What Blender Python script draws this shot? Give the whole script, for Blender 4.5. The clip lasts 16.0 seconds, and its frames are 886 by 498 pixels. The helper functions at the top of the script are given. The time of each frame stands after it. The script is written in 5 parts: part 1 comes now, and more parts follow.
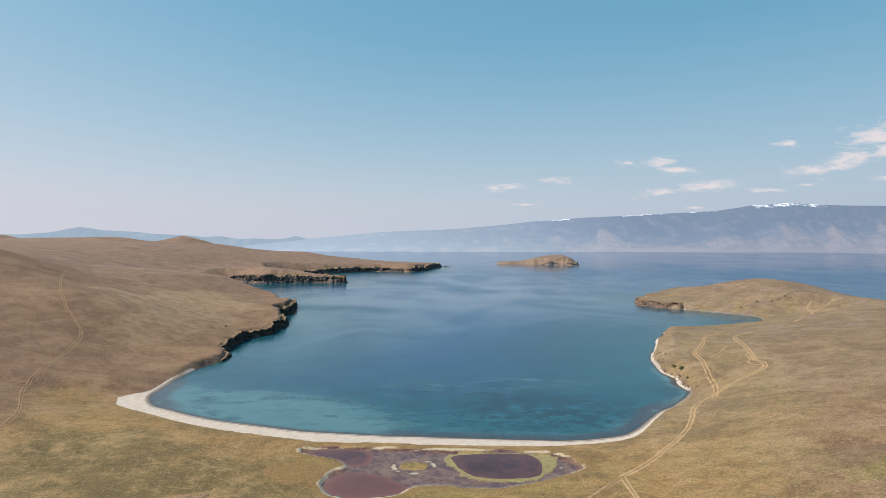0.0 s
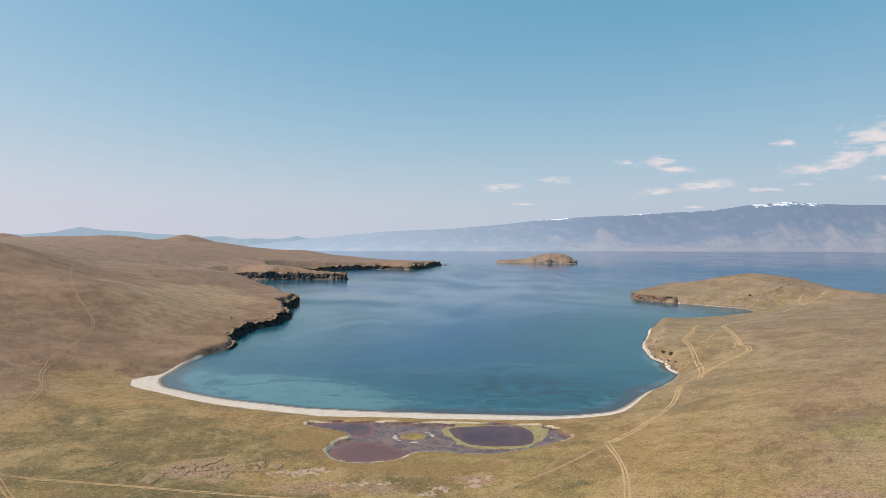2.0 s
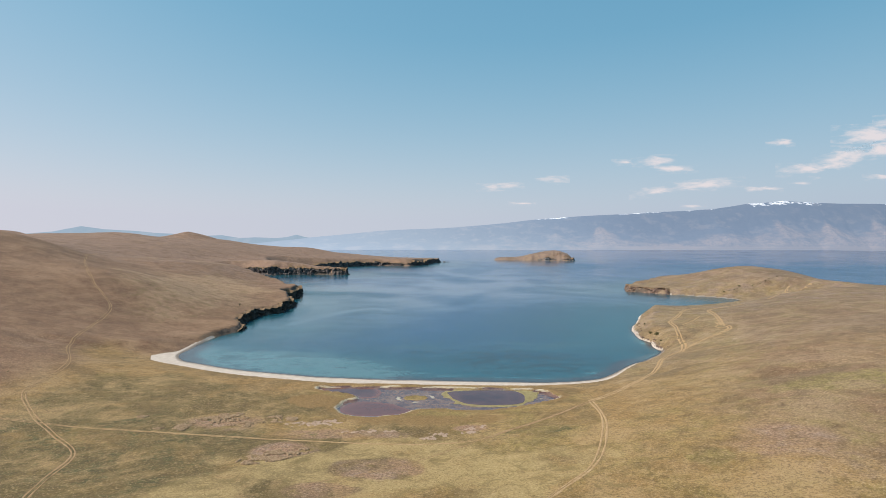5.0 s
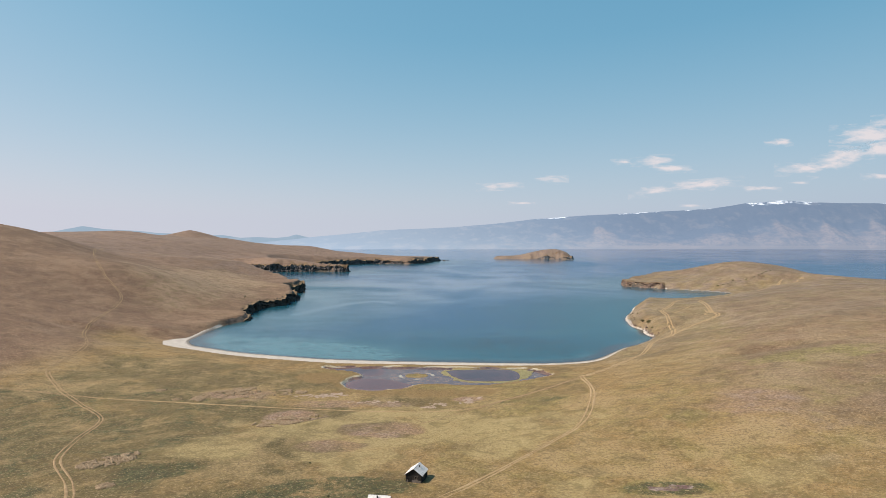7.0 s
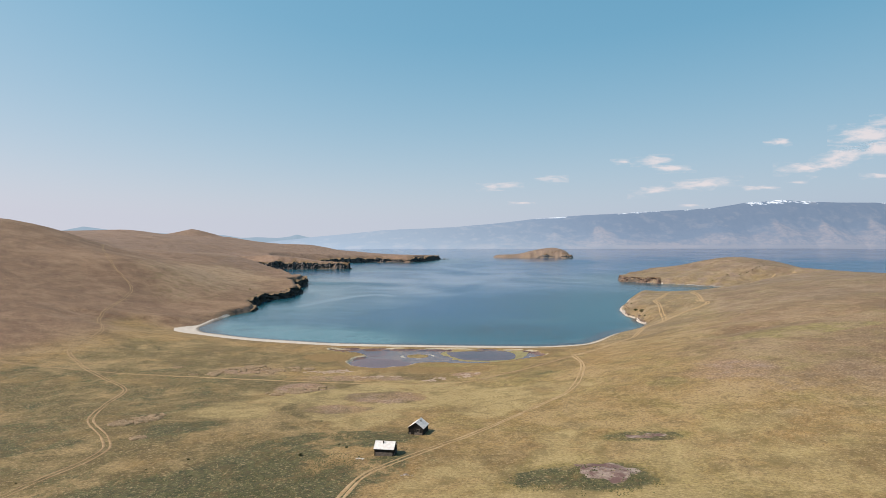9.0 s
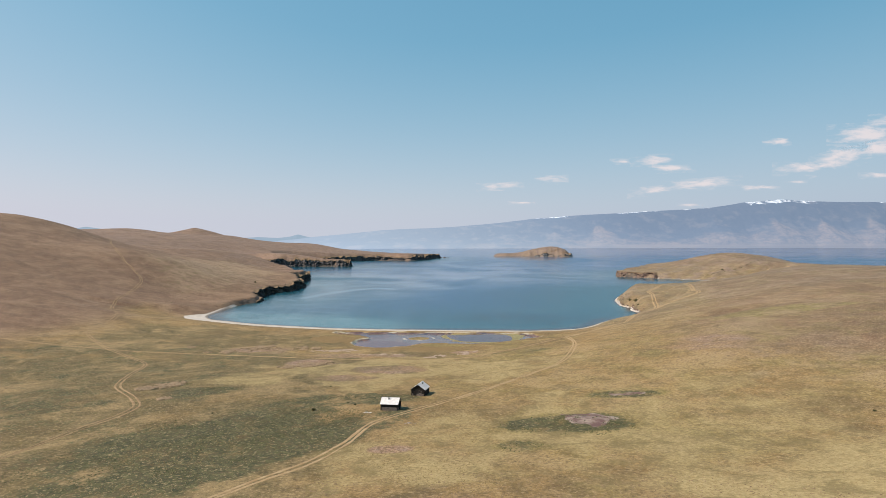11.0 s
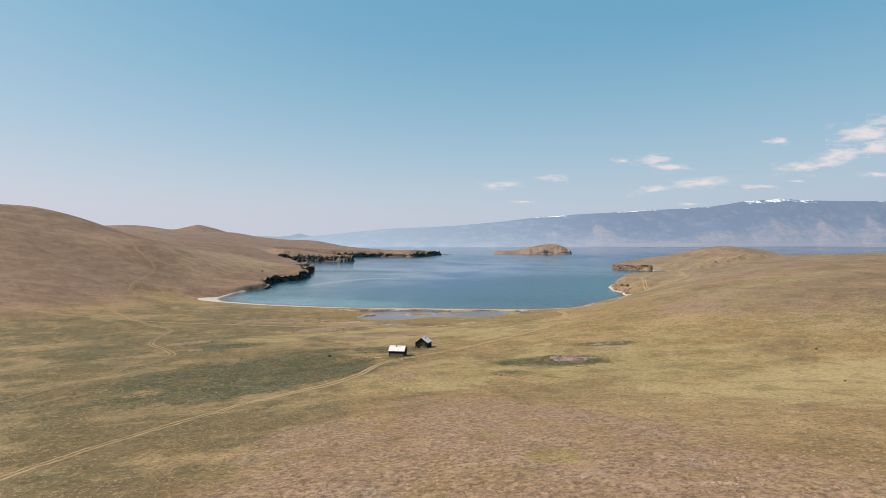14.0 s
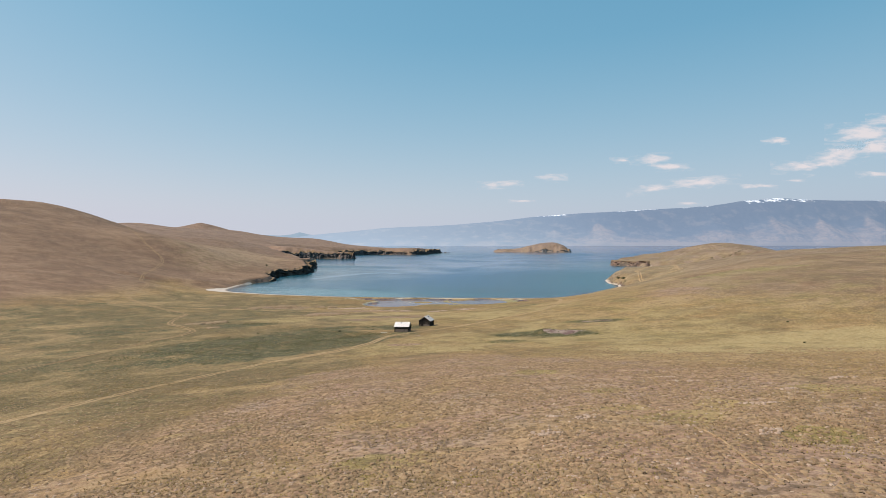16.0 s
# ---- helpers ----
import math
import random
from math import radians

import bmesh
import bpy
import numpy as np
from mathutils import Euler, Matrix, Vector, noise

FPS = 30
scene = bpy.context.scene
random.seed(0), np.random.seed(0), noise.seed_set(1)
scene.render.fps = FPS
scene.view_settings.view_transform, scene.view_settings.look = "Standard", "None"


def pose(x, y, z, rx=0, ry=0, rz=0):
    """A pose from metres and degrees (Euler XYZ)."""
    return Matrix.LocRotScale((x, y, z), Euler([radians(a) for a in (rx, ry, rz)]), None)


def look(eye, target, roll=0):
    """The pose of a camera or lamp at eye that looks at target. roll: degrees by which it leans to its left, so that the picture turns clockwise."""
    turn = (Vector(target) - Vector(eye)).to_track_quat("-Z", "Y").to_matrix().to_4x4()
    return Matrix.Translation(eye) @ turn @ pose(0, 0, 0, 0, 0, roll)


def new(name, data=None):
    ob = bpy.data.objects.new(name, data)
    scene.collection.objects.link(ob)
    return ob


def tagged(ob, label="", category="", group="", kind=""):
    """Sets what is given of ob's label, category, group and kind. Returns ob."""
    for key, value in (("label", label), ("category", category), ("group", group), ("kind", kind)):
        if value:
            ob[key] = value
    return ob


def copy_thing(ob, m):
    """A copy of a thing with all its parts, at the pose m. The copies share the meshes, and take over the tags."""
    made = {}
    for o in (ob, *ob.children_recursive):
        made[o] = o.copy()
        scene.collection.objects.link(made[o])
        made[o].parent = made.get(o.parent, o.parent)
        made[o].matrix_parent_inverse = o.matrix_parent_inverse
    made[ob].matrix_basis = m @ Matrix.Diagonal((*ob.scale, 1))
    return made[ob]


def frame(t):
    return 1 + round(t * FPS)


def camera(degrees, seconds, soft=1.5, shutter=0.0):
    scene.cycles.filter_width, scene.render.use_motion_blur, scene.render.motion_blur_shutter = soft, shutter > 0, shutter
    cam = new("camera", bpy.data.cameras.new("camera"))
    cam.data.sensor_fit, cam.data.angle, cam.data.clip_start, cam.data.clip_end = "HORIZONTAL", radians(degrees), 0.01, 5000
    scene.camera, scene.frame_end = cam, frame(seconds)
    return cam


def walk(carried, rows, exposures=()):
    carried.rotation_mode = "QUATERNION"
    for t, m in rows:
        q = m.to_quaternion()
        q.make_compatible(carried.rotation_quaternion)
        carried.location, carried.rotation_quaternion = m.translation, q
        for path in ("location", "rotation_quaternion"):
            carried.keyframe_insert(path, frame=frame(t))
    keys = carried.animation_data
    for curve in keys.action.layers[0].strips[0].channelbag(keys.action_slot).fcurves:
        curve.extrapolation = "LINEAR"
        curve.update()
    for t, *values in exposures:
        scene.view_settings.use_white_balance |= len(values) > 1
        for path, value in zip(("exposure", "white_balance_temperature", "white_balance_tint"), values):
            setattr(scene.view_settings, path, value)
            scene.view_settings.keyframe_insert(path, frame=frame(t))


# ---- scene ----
cam = camera(72.0, 16.0, soft=0.8)
PATH = [
    (0.0, (0.00, 0.00, 94.49), (-0.51, 999.90, 80.28), 0.15),
    (1.0, (0.75, -9.03, 90.98), (0.06, 990.87, 77.30), 0.10),
    (2.0, (1.00, -17.91, 87.59), (0.60, 982.00, 74.10), 0.08),
    (3.0, (1.03, -26.74, 84.18), (1.13, 973.17, 70.77), 0.07),
    (4.0, (1.01, -35.59, 80.69), (1.61, 964.32, 67.39), 0.06),
    (5.0, (1.02, -44.46, 77.12), (2.03, 955.45, 64.05), 0.05),
    (6.0, (1.09, -53.34, 73.51), (2.33, 946.58, 60.81), 0.03),
    (7.0, (1.22, -62.19, 69.88), (2.51, 937.74, 57.68), -0.00),
    (8.0, (1.39, -70.96, 66.24), (2.54, 928.97, 54.65), -0.04),
    (9.0, (1.55, -79.61, 62.60), (2.45, 920.33, 51.64), -0.08),
    (10.0, (1.69, -88.10, 58.93), (2.26, 911.85, 48.57), -0.11),
    (11.0, (1.77, -96.40, 55.23), (2.01, 903.55, 45.36), -0.14),
    (12.0, (1.78, -104.51, 51.48), (1.73, 895.44, 41.93), -0.15),
    (13.0, (1.72, -112.45, 47.74), (1.45, 887.50, 38.31), -0.14),
    (14.0, (1.59, -120.26, 44.13), (1.18, 879.70, 34.62), -0.13),
    (15.0, (1.35, -127.98, 40.90), (0.86, 871.97, 31.15), -0.10),
    (16.0, (0.99, -135.72, 38.49), (0.37, 864.23, 28.46), -0.08),
]
walk(cam, [(t, look(eye, target, roll)) for t, eye, target, roll in PATH])


# ---- daylight ----
SUN_ELEVATION, SUN_AZIMUTH = 47.0, 257.0  # degrees; azimuth clockwise from the view north
world = bpy.data.worlds.new("sky")
scene.world = world
world.use_nodes = True
sky_nodes = world.node_tree.nodes
sky = sky_nodes.new("ShaderNodeTexSky")
sky.sky_type, sky.sun_disc = "NISHITA", False
sky.sun_elevation, sky.sun_rotation = radians(SUN_ELEVATION), radians(SUN_AZIMUTH)
sky.altitude, sky.air_density, sky.dust_density, sky.ozone_density = 450, 1.0, 0.25, 1.0
sky_nodes["Background"].inputs["Strength"].default_value = 0.105
# spring haze: the bright band low in the sky turns pale lavender, the rest a little more cyan
split = sky_nodes.new("ShaderNodeSeparateColor")
world.node_tree.links.new(sky.outputs["Color"], split.inputs["Color"])
haze_share = sky_nodes.new("ShaderNodeMapRange")
for key, value in zip(("From Min", "From Max", "To Min", "To Max"), (1.6, 6.3, 0.0, 0.95)):
    haze_share.inputs[key].default_value = value
world.node_tree.links.new(split.outputs["Red"], haze_share.inputs["Value"])
clear_sky, spring_haze = sky_nodes.new("ShaderNodeMix"), sky_nodes.new("ShaderNodeMix")
for node, kind in ((clear_sky, "MULTIPLY"), (spring_haze, "MIX")):
    node.data_type, node.blend_type = "RGBA", kind
clear_sky.inputs[0].default_value, clear_sky.inputs[7].default_value = 1.0, (0.9, 1.13, 1.06, 1)
spring_haze.inputs[7].default_value = (5.4, 6.3, 6.5, 1)
world.node_tree.links.new(sky.outputs["Color"], clear_sky.inputs[6])
world.node_tree.links.new(haze_share.outputs["Result"], spring_haze.inputs[0])
world.node_tree.links.new(clear_sky.outputs[2], spring_haze.inputs[6])
# the sky deepens overhead
deepen = sky_nodes.new("ShaderNodeMapRange")
for key, value in zip(("From Min", "From Max", "To Min", "To Max"), (0.35, 1.1, 0.1, 1.0)):
    deepen.inputs[key].default_value = value
world.node_tree.links.new(split.outputs["Red"], deepen.inputs["Value"])
# and it is a little brighter on the side of the sun
sky_way, sky_axes = sky_nodes.new("ShaderNodeTexCoord"), sky_nodes.new("ShaderNodeSeparateXYZ")
world.node_tree.links.new(sky_way.outputs["Generated"], sky_axes.inputs[0])
# thin high haze evens out the sky: red keeps most of its fall towards the zenith, blue the least
channels, veiled = sky_nodes.new("ShaderNodeSeparateColor"), sky_nodes.new("ShaderNodeCombineColor")
world.node_tree.links.new(spring_haze.outputs[2], channels.inputs["Color"])
for channel, evenness, gain, lean in (("Red", 0.787, 1.18, -0.26), ("Green", 0.44, 2.15, -0.13), ("Blue", 0.35, 2.93, -0.09)):
    power, times = sky_nodes.new("ShaderNodeMath"), sky_nodes.new("ShaderNodeMath")
    power.operation, times.operation = "POWER", "MULTIPLY"
    power.inputs[1].default_value, times.inputs[1].default_value = evenness, gain
    world.node_tree.links.new(channels.outputs[channel], power.inputs[0])
    world.node_tree.links.new(power.outputs[0], times.inputs[0])
    deep = sky_nodes.new("ShaderNodeMath")
    deep.operation = "MULTIPLY"
    world.node_tree.links.new(times.outputs[0], deep.inputs[0])
    sunward, shine = sky_nodes.new("ShaderNodeMath"), sky_nodes.new("ShaderNodeMath")
    sunward.operation, sunward.inputs[1].default_value, sunward.inputs[2].default_value = "MULTIPLY_ADD", lean, 0.99
    shine.operation = "MULTIPLY"
    world.node_tree.links.new(sky_axes.outputs["X"], sunward.inputs[0])
    world.node_tree.links.new(deepen.outputs["Result"], shine.inputs[0])
    world.node_tree.links.new(sunward.outputs[0], shine.inputs[1])
    world.node_tree.links.new(shine.outputs[0], deep.inputs[1])
    world.node_tree.links.new(deep.outputs[0], veiled.inputs[channel])
world.node_tree.links.new(veiled.outputs[0], sky_nodes["Background"].inputs["Color"])

sun_data = bpy.data.lights.new("sun", "SUN")
sun_data.energy, sun_data.angle, sun_data.color = 4.25, radians(0.53), (1.0, 0.905, 0.79)
sun = new("sun", sun_data)
to_sun = Vector((math.sin(radians(SUN_AZIMUTH)) * math.cos(radians(SUN_ELEVATION)), math.cos(radians(SUN_AZIMUTH)) * math.cos(radians(SUN_ELEVATION)), math.sin(radians(SUN_ELEVATION))))
sun.rotation_mode = "QUATERNION"
sun.rotation_quaternion = to_sun.to_track_quat("Z", "Y")
sun.location = to_sun * 600
scene.view_settings.exposure = 0.2

# ---- materials ----
class Nodes:
    """A short way to write a node material."""

    def __init__(self, name):
        self.material = bpy.data.materials.new(name)
        self.material.use_nodes = True
        self.tree = self.material.node_tree
        self.surface = self.tree.nodes["Principled BSDF"]
        self.output = self.tree.nodes["Material Output"]
        self.place = self.tree.nodes.new("ShaderNodeTexCoord").outputs["Object"]

    def put(self, socket, value):
        if hasattr(value, "is_output"):
            self.tree.links.new(value, socket)
        elif isinstance(value, (tuple, list)) and len(value) == 3 and socket.type == "RGBA":
            socket.default_value = (*value, 1)
        else:
            socket.default_value = value

    def stretched(self, x, y, z, turn=0.0):
        node = self.tree.nodes.new("ShaderNodeMapping")
        self.put(node.inputs["Vector"], self.place)
        node.inputs["Scale"].default_value = (x, y, z)
        node.inputs["Rotation"].default_value = (0, 0, radians(turn))
        return node.outputs["Vector"]

    def noise(self, scale, detail=3.0, rough=0.55, where=None, bend=0.0):
        node = self.tree.nodes.new("ShaderNodeTexNoise")
        self.put(node.inputs["Vector"], where or self.place)
        node.inputs["Scale"].default_value, node.inputs["Detail"].default_value = scale, detail
        node.inputs["Roughness"].default_value, node.inputs["Distortion"].default_value = rough, bend
        return node.outputs["Fac"]

    def cells(self, scale, where=None):
        node = self.tree.nodes.new("ShaderNodeTexVoronoi")
        self.put(node.inputs["Vector"], where or self.place)
        node.inputs["Scale"].default_value = scale
        return node.outputs["Distance"]

    def attribute(self, name):
        node = self.tree.nodes.new("ShaderNodeAttribute")
        node.attribute_name = name
        return node.outputs["Fac"]

    def random(self):
        return self.tree.nodes.new("ShaderNodeObjectInfo").outputs["Random"]

    def island(self):
        return self.tree.nodes.new("ShaderNodeNewGeometry").outputs["Random Per Island"]

    def math(self, kind, a, b=0.0, c=0.0):
        node = self.tree.nodes.new("ShaderNodeMath")
        node.operation = kind
        for socket, value in zip(node.inputs, (a, b, c)):
            self.put(socket, value)
        return node.outputs[0]

    def step(self, value, low, high, out_low=0.0, out_high=1.0):
        node = self.tree.nodes.new("ShaderNodeMapRange")
        node.interpolation_type = "SMOOTHSTEP"
        for key, v in zip(("Value", "From Min", "From Max", "To Min", "To Max"), (value, low, high, out_low, out_high)):
            self.put(node.inputs[key], v)
        return node.outputs["Result"]

    def mix(self, fac, a, b, kind="MIX"):
        node = self.tree.nodes.new("ShaderNodeMix")
        node.data_type, node.blend_type = "RGBA", kind
        self.put(node.inputs[0], fac)
        self.put(node.inputs[6], a)
        self.put(node.inputs[7], b)
        return node.outputs[2]

    def bump(self, height, strength, distance):
        node = self.tree.nodes.new("ShaderNodeBump")
        self.put(node.inputs["Height"], height)
        node.inputs["Strength"].default_value, node.inputs["Distance"].default_value = strength, distance
        self.put(self.surface.inputs["Normal"], node.outputs["Normal"])

    def finish(self, colour, roughness=0.9, metal=0.0, specular=0.3):
        self.put(self.surface.inputs["Base Color"], colour)
        self.put(self.surface.inputs["Roughness"], roughness)
        self.surface.inputs["Metallic"].default_value = metal
        self.surface.inputs["Specular IOR Level"].default_value = specular
        return self.material


def make_steppe():
    """Dry spring steppe: straw, brown turf, fresh green, bare gravel, dark scrub, sand and salt mud."""
    n = Nodes("dry_steppe")
    broad, mid, small = n.noise(0.012, 5, 0.62), n.noise(0.07, 6, 0.68, bend=0.5), n.noise(0.3, 7, 0.74)
    fine, grain = n.noise(1.3, 5, 0.72), n.noise(5.0, 3, 0.7)
    tuft = n.cells(1.25, n.stretched(1, 1, 1))
    fleck = n.cells(4.2)

    def sway(mask, value, much, low, high):
        return n.step(n.math("ADD", n.attribute(mask), n.math("MULTIPLY", n.math("SUBTRACT", value, 0.5), much)), low, high)

    straw = n.mix(n.step(small, 0.34, 0.66), (0.222, 0.13, 0.045), (0.36, 0.222, 0.087))
    turf = n.mix(n.step(small, 0.32, 0.68), (0.165, 0.086, 0.05), (0.255, 0.14, 0.083))
    green = n.mix(n.step(small, 0.34, 0.66), (0.178, 0.134, 0.041), (0.325, 0.242, 0.086))
    damp = n.mix(n.step(small, 0.34, 0.66), (0.084, 0.065, 0.023), (0.172, 0.127, 0.05))
    gravel = n.mix(n.step(fine, 0.35, 0.65), (0.235, 0.137, 0.093), (0.385, 0.24, 0.165))
    gravel = n.mix(n.step(n.noise(0.13, 5, 0.66, bend=0.5), 0.5, 0.62), gravel, n.mix(n.step(fine, 0.35, 0.65), (0.24, 0.155, 0.118), (0.42, 0.29, 0.225)))
    gravel = n.mix(n.step(n.noise(0.1, 5, 0.66, n.stretched(1, 1, 1, 40), 0.5), 0.56, 0.66, 0, 0.8), gravel, n.mix(n.step(fine, 0.35, 0.65), (0.2, 0.143, 0.045), (0.37, 0.268, 0.095)))
    scrub = n.mix(n.step(n.noise(0.6, 5, 0.7), 0.42, 0.6), (0.034, 0.042, 0.016), (0.105, 0.1, 0.04))
    colour = n.mix(sway("brown", broad, 0.4, 0.2, 0.8), straw, turf)
    rills = n.noise(0.045, 7, 0.72, bend=0.6)
    colour = n.mix(n.step(rills, 0.45, 0.62, 0, 0.6), colour, n.mix(n.attribute("brown"), (0.32, 0.212, 0.1), (0.298, 0.178, 0.104)))
    # turf greyed to mauve: the haze of distance is painted into its colour
    haze_turf = n.mix(n.step(small, 0.32, 0.68), (0.2, 0.126, 0.098), (0.31, 0.203, 0.156))
    colour = n.mix(sway("haze_turf", rills, 1.6, 0.3, 0.8), colour, haze_turf)
    colour = n.mix(sway("green", mid, 1.3, 0.25, 0.85), colour, green)
    colour = n.mix(sway("damp", mid, 1.3, 0.25, 0.85), colour, damp)
    # drifts of dead straw, bare earth and darker growth
    drifts = n.noise(0.03, 7, 0.66, bend=0.8)
    flecks = n.noise(0.2, 7, 0.72, bend=0.5)
    on_hill = n.attribute("brown")
    pale_drift, dark_drift = n.mix(on_hill, (0.42, 0.285, 0.14), (0.33, 0.206, 0.132)), n.mix(on_hill, (0.142, 0.095, 0.041), (0.143, 0.077, 0.048))
    colour = n.mix(n.step(drifts, 0.5, 0.64, 0, 0.6), colour, pale_drift)
    colour = n.mix(n.step(drifts, 0.5, 0.37, 0, 0.6), colour, dark_drift)
    tracts = n.noise(0.09, 7, 0.7, bend=0.6)
    colour = n.mix(n.step(tracts, 0.52, 0.66, 0, 0.5), colour, pale_drift)
    colour = n.mix(n.step(tracts, 0.48, 0.35, 0, 0.5), colour, n.mix(on_hill, (0.128, 0.094, 0.038), (0.132, 0.074, 0.047)))
    colour = n.mix(sway("bare", mid, 1.3, 0.25, 0.85), colour, gravel)
    colour = n.mix(sway("scrub", n.math("ADD", n.math("MULTIPLY", mid, 0.5), n.math("MULTIPLY", small, 0.5)), 3.4, 0.4, 0.75), colour, scrub)
    colour = n.mix(n.step(flecks, 0.53, 0.68, 0, n.step(n.attribute("scrub"), 0.2, 0.7, 0.5, 0.15)), colour, pale_drift)
    colour = n.mix(n.step(flecks, 0.47, 0.34, 0, 0.6), colour, dark_drift)
    # tussocks with the shade between them painted as specks, dead straw, pale stones
    colour = n.mix(n.step(small, 0.42, 0.28, 0, 0.22), colour, (0.103, 0.071, 0.033))
    colour = n.mix(n.step(fine, 0.5, 0.36, 0, 0.7), colour, (0.113, 0.071, 0.038))
    colour = n.mix(n.step(fine, 0.53, 0.66, 0, 0.75), colour, (0.435, 0.305, 0.175))
    colour = n.mix(n.step(n.math("ADD", tuft, n.math("MULTIPLY", n.math("SUBTRACT", fine, 0.5), 0.5)), 0.3, 0.12, 0, 0.45), colour, (0.114, 0.072, 0.037))
    colour = n.mix(n.step(n.math("ADD", fleck, n.math("MULTIPLY", n.math("SUBTRACT", small, 0.5), 0.6)), 0.26, 0.1, 0, 0.35), colour, (0.088, 0.057, 0.033))
    colour = n.mix(n.step(grain, 0.53, 0.68, 0, 0.3), colour, (0.103, 0.069, 0.035))
    colour = n.mix(1.0, colour, n.mix(n.attribute("olive"), n.mix(on_hill, (1.0, 0.982, 0.93), (1.0, 1.0, 1.0)), (0.955, 1.03, 1.14)), "MULTIPLY")
    # spring mounds of pink clay
    clay = n.mix(n.step(n.noise(0.16, 6, 0.7), 0.42, 0.58), (0.15, 0.082, 0.072), (0.37, 0.28, 0.225))
    colour = n.mix(sway("clay", small, 1.4, 0.45, 0.7), colour, clay)
    # salt flat: purple-brown mud and a pale crust round it
    mud = n.mix(n.step(n.noise(0.2, 7, 0.72, bend=0.4), 0.4, 0.62), (0.105, 0.05, 0.042), (0.215, 0.122, 0.082))
    mud = n.mix(n.step(n.noise(1.1, 4, 0.7), 0.62, 0.72, 0, 0.6), mud, (0.42, 0.34, 0.24))
    salt = n.mix(n.step(fine, 0.4, 0.65), (0.52, 0.43, 0.31), (0.4, 0.31, 0.2))
    colour = n.mix(n.step(n.attribute("mud"), 0.35, 0.65), colour, mud)
    colour = n.mix(sway("crust", small, 0.8, 0.4, 0.65), colour, salt)
    colour = n.mix(sway("pale", mid, 1.0, 0.3, 0.8), colour, n.mix(n.step(fine, 0.35, 0.65), n.mix(on_hill, (0.3, 0.21, 0.09), (0.29, 0.185, 0.108)), n.mix(on_hill, (0.46, 0.335, 0.155), (0.42, 0.28, 0.17))))
    colour = n.mix(n.math("MULTIPLY", n.step(n.noise(0.14, 6, 0.7, bend=0.6), 0.5, 0.36, 0, 0.6), n.step(n.attribute("pale"), 0.1, 0.5)), colour, (0.17, 0.122, 0.046))
    colour = n.mix(sway("algae", small, 0.8, 0.4, 0.65), colour, n.mix(n.step(fine, 0.4, 0.6), (0.21, 0.172, 0.066), (0.36, 0.3, 0.145)))
    colour = n.mix(sway("russet", small, 1.2, 0.35, 0.7), colour, n.mix(n.step(fine, 0.35, 0.65), (0.165, 0.095, 0.036), (0.3, 0.19, 0.078)))
    # sand and shingle
    sand = n.mix(n.step(n.noise(0.35, 5, 0.65), 0.35, 0.65), (0.52, 0.435, 0.365), (0.62, 0.53, 0.455))
    sand = n.mix(n.step(grain, 0.58, 0.75, 0, 0.35), sand, (0.25, 0.2, 0.16))
    colour = n.mix(sway("sand", n.noise(0.4, 6, 0.72), 0.75, 0.38, 0.6), colour, sand)
    colour = n.mix(n.attribute("wet"), colour, (0.1, 0.078, 0.064))
    # bare rock on the steep shores
    rock = n.mix(n.step(n.noise(0.3, 6, 0.7), 0.35, 0.62), (0.045, 0.036, 0.031), (0.16, 0.115, 0.085))
    colour = n.mix(sway("rock", fine, 0.6, 0.4, 0.7), colour, rock)
    relief = n.math("ADD", n.math("MULTIPLY", small, 1.4), n.math("ADD", n.math("MULTIPLY", grain, 0.3), n.math("MULTIPLY", fine, 1.1)))
    n.bump(n.math("MULTIPLY", relief, n.step(n.attribute("mud"), 0.35, 0.65, 1.0, 0.05)), 0.5, 0.3)
    return n.finish(colour, n.step(n.attribute("mud"), 0.35, 0.65, 0.95, 0.17), 0, 0.4)


